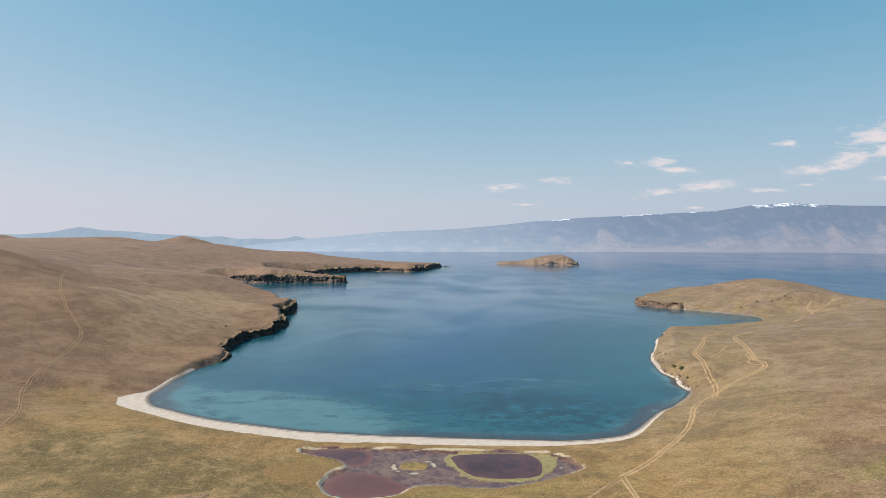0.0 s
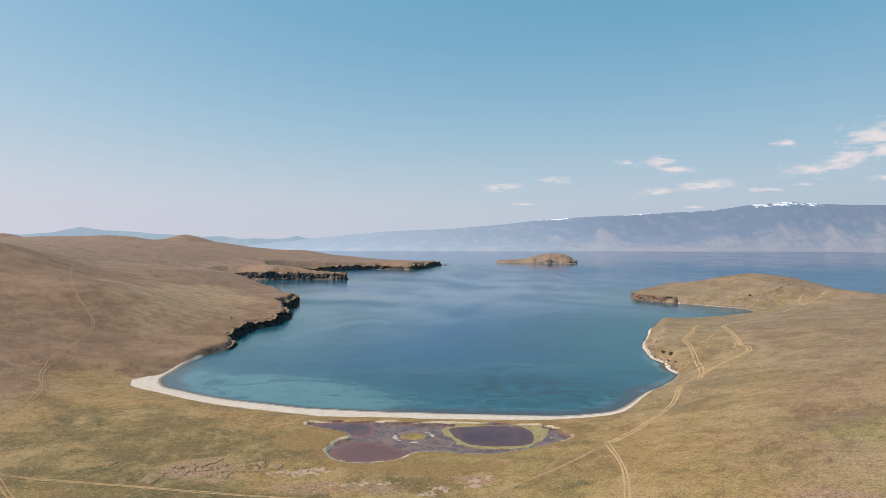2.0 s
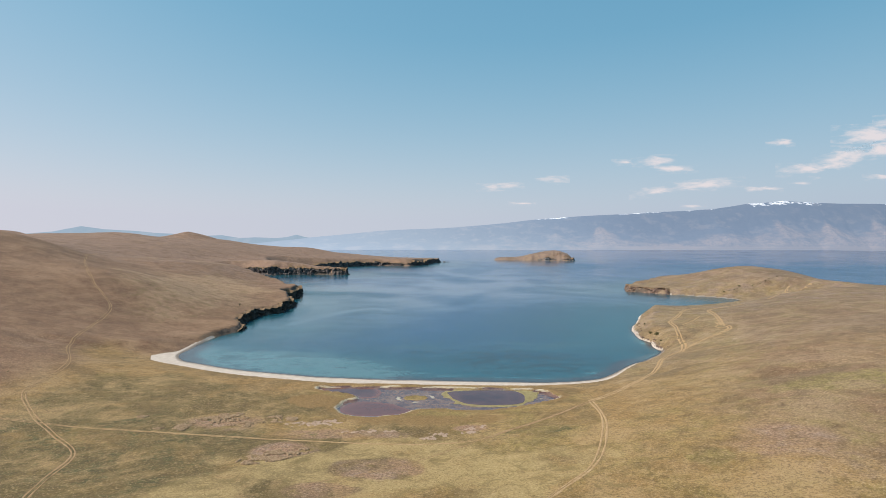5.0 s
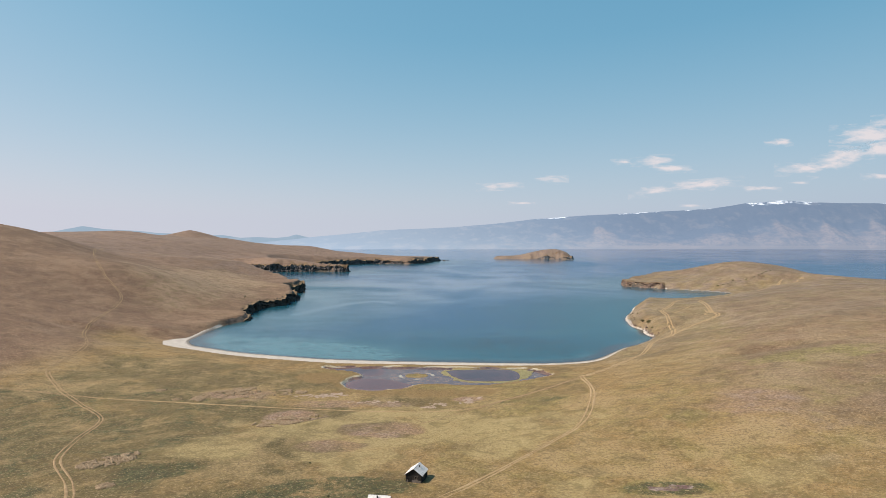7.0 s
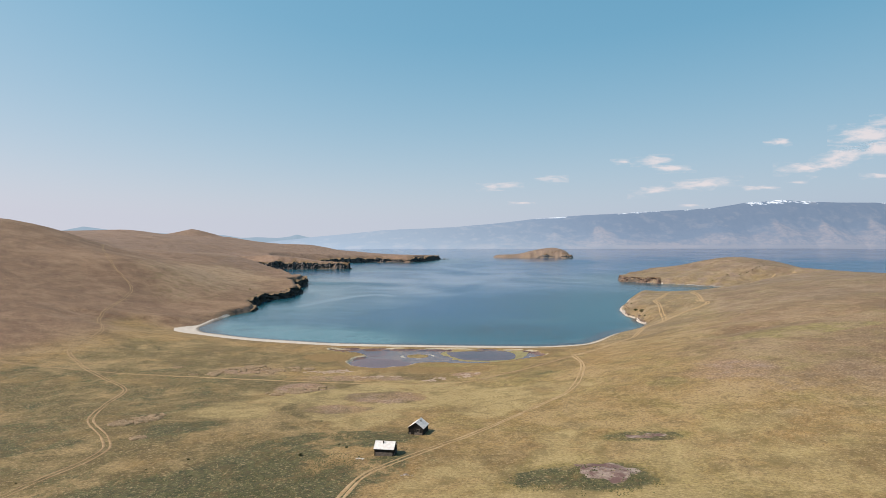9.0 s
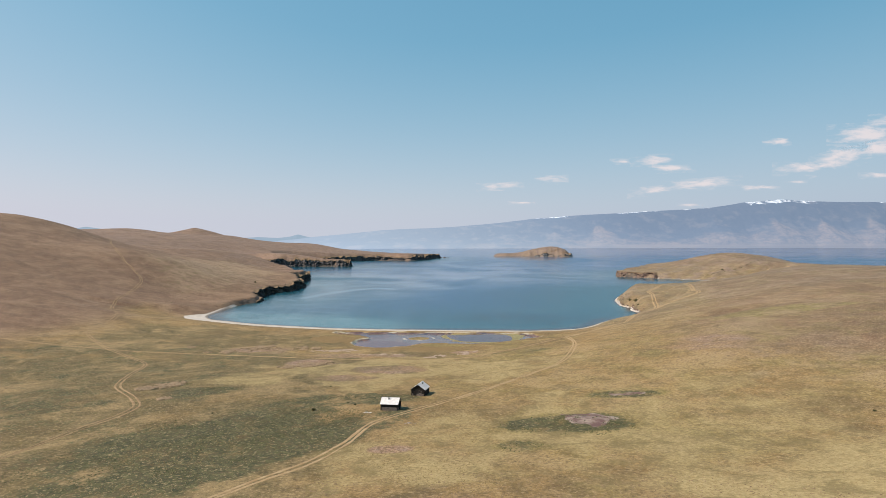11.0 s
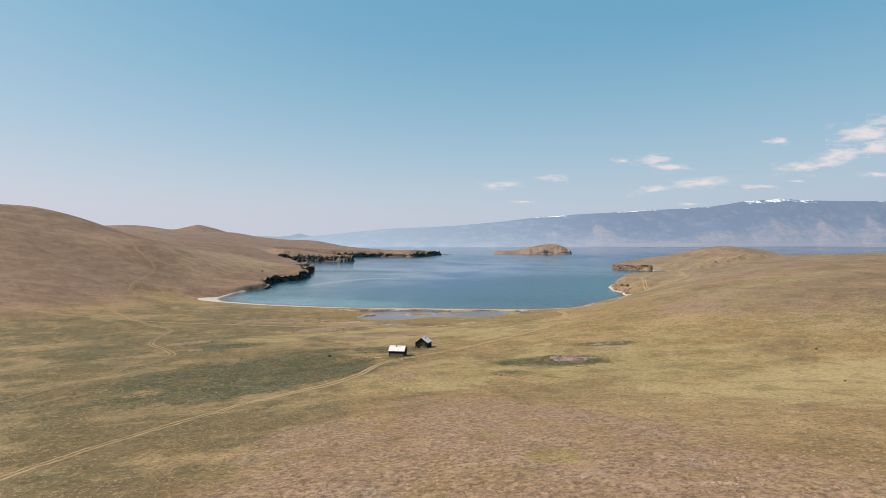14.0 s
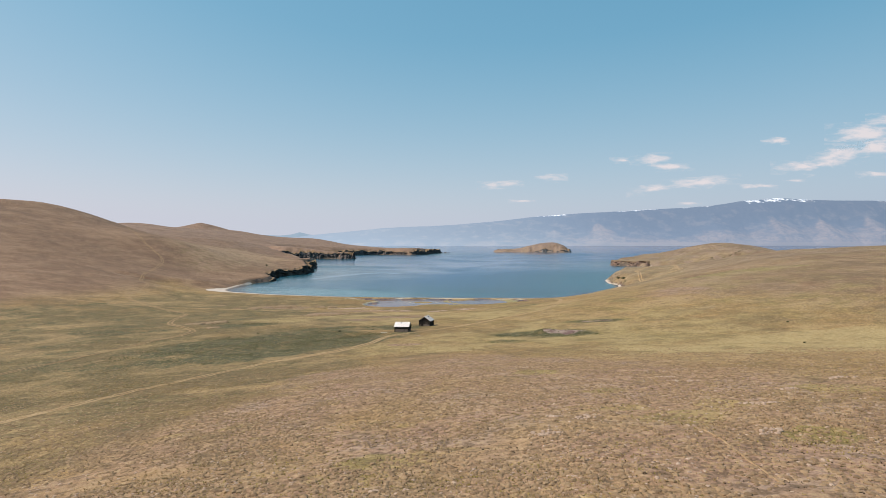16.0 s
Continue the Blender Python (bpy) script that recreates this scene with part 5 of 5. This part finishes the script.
    for k in range(5):
        box(bm, door_at - 0.48 + 0.19 * k, -d - 0.04, 0.05, door_at - 0.3 + 0.19 * k, -d + 0.02, 1.9, 0.006)
    part("door", bm, PLANKS, owner, "dark plank door")
    for c in windows:
        bm = bmesh.new()
        for x0, x1, z0, z1 in ((c - 0.46, c + 0.46, 0.85, 0.95), (c - 0.46, c + 0.46, 1.7, 1.8), (c - 0.46, c - 0.38, 0.95, 1.7), (c + 0.38, c + 0.46, 0.95, 1.7), (c - 0.025, c + 0.025, 0.95, 1.7)):
            box(bm, x0, -d - 0.16, z0, x1, -d - 0.05, z1, 0.006)
        part("window_frame", bm, SILVER_WOOD, owner, "silvered window frame")
        bm = bmesh.new()
        box(bm, c - 0.4, -d - 0.06, 0.93, c + 0.4, -d - 0.03, 1.72)
        part("window_pane", bm, PLANKS, owner)
    for x0, x1 in ((-w - 0.1, door_at - 0.55), (door_at + 0.55, w + 0.1)):
        for k in range(4):
            bm = bmesh.new()
            box(bm, x0, -d - 0.2, 0.03 + 0.2 * k, x1, -d - 0.13, 0.21 + 0.2 * k, 0.006)
            part("board", bm, SILVER_WOOD, owner, "bleached board along the wall foot")
    if not windows:
        for k in range(5):
            bm = bmesh.new()
            box(bm, -w - 0.2, -d - 0.1, 0.03 + 0.22 * k, -w - 0.13, d + 0.1, 0.23 + 0.22 * k, 0.006)
            part("board", bm, SILVER_WOOD, owner, "bleached board along the wall foot")
    return owner


log_cabin("dark log cabin with a pale roof and gable door", -5.6, 99.3, -16, 4.1, 4.6, 2.35, 3.75, -1.0, [0.75], (0.7, 0.3))
log_cabin("low dark log shed with a pale roof beside the track", -13.4, 79.6, 81, 3.6, 4.7, 2.2, 3.4, 0.0, [], (-0.6, 0.4))

# ---- scattered growth and stones ----
def blades(name, label, category, material, places, low, high, spread, count, seed):
    """Many small tufts, each a few bent blades."""
    pick = np.random.default_rng(seed)
    x, y = places
    z = land(x, y)[0]
    keep = z > 1.0
    x, y, z = x[keep], y[keep], z[keep]
    pts, tris = [], []
    n = len(x)
    for k in range(count):
        a = pick.uniform(0, 2 * np.pi, n)
        h, lean = pick.uniform(low, high, n), pick.uniform(0.3, 1.0, n) * spread
        bx, by = x + np.cos(a) * lean * 0.3, y + np.sin(a) * lean * 0.3
        half = pick.uniform(0.25, 0.5, n) * spread
        left = np.stack([bx - np.sin(a) * half, by + np.cos(a) * half, z - 0.03], -1)
        right = np.stack([bx + np.sin(a) * half, by - np.cos(a) * half, z - 0.03], -1)
        tip = np.stack([bx + np.cos(a) * lean, by + np.sin(a) * lean, z + h], -1)
        pts.append(np.stack([left, right, tip], 1))
    p = np.stack(pts, 1).reshape(-1, 3)
    return tagged(sheet(name, p, np.arange(len(p)).reshape(-1, 3), material, smooth=False), label, category, kind="stuff")


pick = np.random.default_rng(5)


def fan(count, near, far, half=41, clump=9.0, level=-0.1, seed=0):
    """Random spots over the near slope, thinner farther off and where the patches are bare."""
    r = near * (far / near) ** pick.uniform(0, 1, count * 2) ** 0.85
    a = np.radians(pick.uniform(-half, half, count * 2))
    x, y = r * np.sin(a), -140 + r * np.cos(a)
    keep = rough(x, y, clump, 300 + seed, 3) > level + pick.uniform(-0.3, 0.3, count * 2)
    return x[keep][:count], y[keep][:count]


def westward(places):
    """Those of the places that lie on the low western meadow."""
    x, y = places
    keep = x < 10 + 0.2 * y - 40 * pick.uniform(0, 1, len(x)) ** 2
    return x[keep], y[keep]


blades("dry_grass", "straw-coloured dry grass tufts", "grass", STRAW, fan(26000, 30, 150), 0.03, 0.09, 0.12, 4, 11)
blades("green_grass", "olive green grass tufts", "grass", GREENS, fan(9000, 30, 170, clump=8, level=0.1, seed=4), 0.03, 0.09, 0.13, 4, 12)
blades("low_scrub", "brown low heath on the slope", "scrub", HEATH, fan(2600, 28, 150, clump=7, level=0.02, seed=9), 0.03, 0.09, 0.08, 6, 13)


blades("meadow_grass", "pale dead grass clumps over the meadow", "grass", STRAW, fan(16000, 120, 440, half=39, clump=14, level=-0.05, seed=31), 0.04, 0.13, 0.32, 3, 14)
blades("meadow_sedge", "olive-brown sedge clumps over the meadow", "grass", SEDGE, westward(fan(44000, 110, 400, half=39, clump=20, level=0.0, seed=35)), 0.03, 0.1, 0.28, 3, 15)


def lumps(name, label, category, material, places, low, high, tall, seed):
    """Many low rounded clumps or stones, each a small uneven dome."""
    die = np.random.default_rng(seed)
    x, y = places
    z = land(x, y)[0]
    keep = z > 0.3
    x, y, z = x[keep], y[keep], z[keep]
    size, n = die.uniform(low, high, len(x)), len(x)
    m = 5
    turn = die.uniform(0, 6.28, n)[:, None] + np.arange(m) * 2 * math.pi / m
    parts = []
    for share, lift in ((1.0, -0.15), (0.75, 0.62)):
        r = size[:, None] * share * die.uniform(0.7, 1.25, (n, m))
        parts.append(np.stack([x[:, None] + r * np.cos(turn), y[:, None] + r * np.sin(turn), z[:, None] + size[:, None] * tall * lift * die.uniform(0.75, 1.2, (n, m))], -1))
    top = np.stack([x, y, z + size * tall * die.uniform(0.8, 1.2, n)], -1)[:, None]
    points = np.concatenate(parts + [top], 1)
    faces = []
    for k in range(m):
        j = (k + 1) % m
        faces += [(k, j, m + j), (k, m + j, m + k), (m + k, m + j, 2 * m)]
    faces = (np.array(faces)[None] + (2 * m + 1) * np.arange(n)[:, None, None]).reshape(-1, 3)
    return tagged(sheet(name, points.reshape(-1, 3), faces, material, smooth=False), label, category, kind="stuff")


def patches(ovals, count, seed, clump=5.0):
    """Random spots inside ovals (x, y, half-width, half-depth, turn), gathered in clumps."""
    die = np.random.default_rng(seed)
    xs, ys = [], []
    share = np.array([o[2] * o[3] for o in ovals], float)
    for (cx, cy, rx, ry, turn), part_of in zip(ovals, share / share.sum()):
        m = int(count * part_of * 4)
        r, a = np.sqrt(die.uniform(0, 1, m)), die.uniform(0, 6.28, m)
        u, v, c, s = r * np.cos(a) * rx, r * np.sin(a) * ry, math.cos(radians(turn)), math.sin(radians(turn))
        x, y = cx + u * c - v * s, cy + u * s + v * c
        keep = rough(x, y, clump, seed + 40, 3) + 0.35 * (1 - r) > die.uniform(0.0, 0.4, m)
        xs.append(x[keep][:int(count * part_of)])
        ys.append(y[keep][:int(count * part_of)])
    return np.concatenate(xs), np.concatenate(ys)


lumps("turf_hummocks", "pale dead turf hummocks in a damp hollow", "hummocks", HUMMOCK,
      patches([(-97, 206, 14, 6, 58), (-89, 214, 8, 7, 30), (-79, 204, 7, 3.5, 10), (-67, 212, 7, 5, -5), (-57, 165, 13, 6, 38), (-97, 116, 8, 5, 40), (-89, 96, 5, 2.2, 0), (-92, 123, 4, 2, 10), (-125, 213, 4, 1.6, 0), (-112, 196, 3, 1.2, 20)], 5200, 21, 3.0), 0.25, 0.65, 0.8, 22)
lumps("wet_scrub", "dark green low shrubs on damp ground", "scrub", SHRUB,
      patches([(-35, 48, 46, 10, 52), (-56, 52, 56, 22, 52), (-30, 93, 26, 7, 8), (-82, 115, 16, 8, 0)], 6500, 31, 7.0), 0.06, 0.19, 0.6, 32)
lumps("mound_scrub", "dark tussocks round the clay mounds", "scrub", SHRUB,
      patches([(40, 51, 9, 6, 0), (45, 58, 3, 8, 0), (30, 56, 14, 10, 0), (56, 84.5, 9, 3.2, -4), (19, 37, 6, 4, 0)], 900, 41, 3.0), 0.07, 0.22, 0.7, 42)
lumps("pale_stones", "pale pinkish stones along the damp meadow", "stones", SHINGLE,
      patches([(13, 196, 3.5, 7, -35), (16.5, 203, 3, 1.6, 0), (-27, 196, 12, 2.0, 4), (-1, 191, 4, 3, 0), (-46, 208, 6, 4, 20), (-52, 206, 12, 4, 10), (-2, 187, 6, 3, 0)], 560, 51, 3.0), 0.25, 0.75, 0.24, 52)
lumps("tussocks", "low brown grass tussocks covering the slope", "tussocks", TUSSOCK, fan(30000, 30, 160, clump=4, level=-0.2, seed=21), 0.06, 0.22, 0.45, 64)
lumps("knoll_stones", "small weathered stones on the bare knoll", "stones", SHINGLE, fan(3600, 26, 130, clump=12, level=0.02, seed=14), 0.05, 0.14, 0.5, 62)
lumps("hill_stones", "pale stones strewn over the eastern slope", "stones", SHINGLE,
      patches([(235, 350, 80, 30, 25), (190, 300, 60, 24, 20), (300, 400, 60, 30, 20)], 1300, 71, 6.0), 0.12, 0.36, 0.35, 72)
lumps("steppe_shrubs", "scattered dark shrubs over the slopes", "shrubs", SHRUB,
      patches([(-260, 480, 80, 260, 15), (330, 600, 120, 220, -15), (422, 803, 46, 2.0, -10)], 330, 81, 20.0), 0.15, 0.42, 0.8, 82)
lumps("outcrop_stones", "pale weathered stones in small outcrops on the knoll", "stones", SHINGLE,
      patches([(25, -68.6, 2.4, 0.6, -25), (25.4, -73.5, 1.8, 0.5, -10), (30.6, -83.3, 1.0, 0.6, 0), (39.2, -76.7, 2.6, 0.5, 10), (20.1, -99.6, 1.3, 0.7, 0), (9.4, -89, 1.0, 0.6, 0), (24.8, -89.9, 1.5, 0.8, 0), (11.4, -91, 1.2, 0.8, 20), (-2, -105, 0.8, 0.5, 0), (7.5, -95.4, 1.6, 1.0, 0)], 260, 91, 1.5), 0.07, 0.22, 0.6, 92)


# ---- the lone tree above the west cliff ----
def lone_tree(label, x, y, tall, seed):
    """A small wind-bent tree: tapered trunk, limbs and a loose crown of leaf clumps."""
    die = random.Random(seed)
    owner = tagged(new("tree"), label, "tree")
    owner.location = (x, y, at_ground(x, y) - 0.15)
    bm = bmesh.new()
    tips = []
    lean = Vector((0.12, 0.05, 1)).normalized()
    for low, high, thick in ((0.0, 0.3, 0.13), (0.3, 0.6, 0.095), (0.6, 0.85, 0.06)):
        log(bm, lean * tall * low, lean * tall * (high + 0.02), thick)
    for k in range(9):
        start = lean * tall * die.uniform(0.3, 0.75)
        turn = k * 2.4 + die.uniform(-0.4, 0.4)
        end = start + Vector((math.cos(turn), math.sin(turn), die.uniform(0.25, 0.7))) * tall * die.uniform(0.16, 0.3)
        log(bm, start, end, 0.035)
        tips.append(end)
    tips.append(lean * tall * 0.88)
    part("trunk", bm, LOGS, owner, "dark crooked trunk with bare limbs")
    bm = bmesh.new()
    for tip in tips:
        for k in range(42):
            at = tip + Vector((die.gauss(0, 1), die.gauss(0, 1), die.gauss(0, 0.75))) * tall * 0.075
            a, b = Vector((die.uniform(-1, 1), die.uniform(-1, 1), die.uniform(-1, 1))), Vector((die.uniform(-1, 1), die.uniform(-1, 1), die.uniform(-1, 1)))
            size = die.uniform(0.07, 0.16)
            bm.faces.new([bm.verts.new(at + v * size) for v in (a, b, -a * 0.8, -b)])
    part("crown", bm, SHRUB, owner, "sparse dark green leaf clumps")
    return owner


lone_tree("small lone dark tree above the cliff edge", -205.5, 575, 3.8, 3)


# ---- single bushes and litter ----
def bush(label, group, x, y, wide, tall, seed):
    """A low dark bush: a few woody stems under a ragged dome of leaf clumps."""
    die = random.Random(seed)
    owner = tagged(new("bush"), label, "bush", group)
    owner.location = (x, y, at_ground(x, y) - 0.05)
    bm = bmesh.new()
    tips = []
    for k in range(7):
        turn = k * 0.9 + die.uniform(-0.3, 0.3)
        tip = Vector((math.cos(turn) * wide * die.uniform(0.15, 0.42), math.sin(turn) * wide * die.uniform(0.15, 0.42), tall * die.uniform(0.45, 0.85)))
        log(bm, (0.05 * math.cos(turn), 0.05 * math.sin(turn), 0), tip, 0.03)
        tips.append(tip)
    part("stems", bm, LOGS, owner, "dark woody stems")
    bm = bmesh.new()
    for tip in tips:
        for k in range(40):
            at = tip + Vector((die.gauss(0, wide * 0.12), die.gauss(0, wide * 0.12), die.gauss(0, tall * 0.16)))
            at.z = max(at.z, 0.06)
            a, b = Vector((die.uniform(-1, 1), die.uniform(-1, 1), die.uniform(-1, 1))), Vector((die.uniform(-1, 1), die.uniform(-1, 1), die.uniform(-1, 1)))
            size = die.uniform(0.08, 0.16) * max(1.0, wide / 2)
            bm.faces.new([bm.verts.new(at + v * size) for v in (a, b, -a * 0.8, -b)])
    part("foliage", bm, SHRUB, owner, "dark green leaf clumps")
    return owner


steppe_bush = bush("low dark bush alone in the dry grass", "bushes in the meadow", -35.5, 78.4, 1.2, 0.6, 41)
for x, y, size in ((-37.0, 113.5, 0.5), (-63.6, 75.9, 0.55), (107.2, 52.2, 0.6), (86.2, 8.0, 0.45), (-58, 64, 0.4), (-71, 69, 0.4), (-47, 58, 0.4), (-24.5, 85, 0.7), (-27, 88, 0.5), (-98, 62, 0.4)):
    copy_thing(steppe_bush, pose(x, y, at_ground(x, y) - 0.05, 0, 0, dice.uniform(0, 360)) @ Matrix.Scale(size, 4))
hedge_bush = bush("dark bush in a line across the headland", "bushes across the headland", 415.3, 805.7, 3.4, 1.9, 43)
for k in range(22):
    s_along = (k + dice.uniform(0, 0.8)) / 22
    x, y = 391 + 84 * s_along + dice.uniform(-2, 2), 803 - 12 * s_along + 25 * s_along**3 + dice.uniform(-2, 2)
    copy_thing(hedge_bush, pose(x, y, at_ground(x, y) - 0.05, 0, 0, dice.uniform(0, 360)) @ Matrix.Scale(dice.uniform(0.3, 0.75), 4))
shore_bush = bush("round dark green bush above the stony shore", "bushes by the shore", 163.5, 431, 3.4, 2.0, 45)
for x, y, size in ((165.5, 422.5, 1.0), (167, 425, 0.7), (160.5, 399, 0.6), (172, 470, 0.5), (214, 592, 0.8)):
    copy_thing(shore_bush, pose(x, y, at_ground(x, y) - 0.05, 0, 0, dice.uniform(0, 360)) @ Matrix.Scale(size, 4))

BLEACHED = make_wood("bleached_board", (0.5, 0.45, 0.4), (0.62, 0.57, 0.52))
for k, (x, y, turn, length) in enumerate(((-19.8, 75.4, 8, 1.7), (-19.2, 75.7, -12, 1.4), (-20.3, 75.9, 30, 1.1), (-18.8, 75.2, 60, 0.8))):
    bm = bmesh.new()
    box(bm, -length / 2, -0.13, 0, length / 2, 0.13, 0.05, 0.008)
    mesh = bpy.data.meshes.new("board")
    bm.to_mesh(mesh)
    bm.free()
    mesh.materials.append(BLEACHED)
    board = tagged(new("board", mesh), "bleached board lying in the grass by the shed", "board", "boards by the shed")
    board.matrix_basis = pose(x, y, at_ground(x, y) + 0.02, 0, 0, turn)
for x, y, size in ((-7.3, 62.6, 0.75), (-6.4, 62.2, 0.5), (-8.1, 62.1, 0.45), (-5.6, 62.0, 0.35), (-7.0, 63.3, 0.4)):
    lay_rock(PALE, x, y, size, "pale flat stone in the grass by the track", "stones by the track", "stone", 0.25)
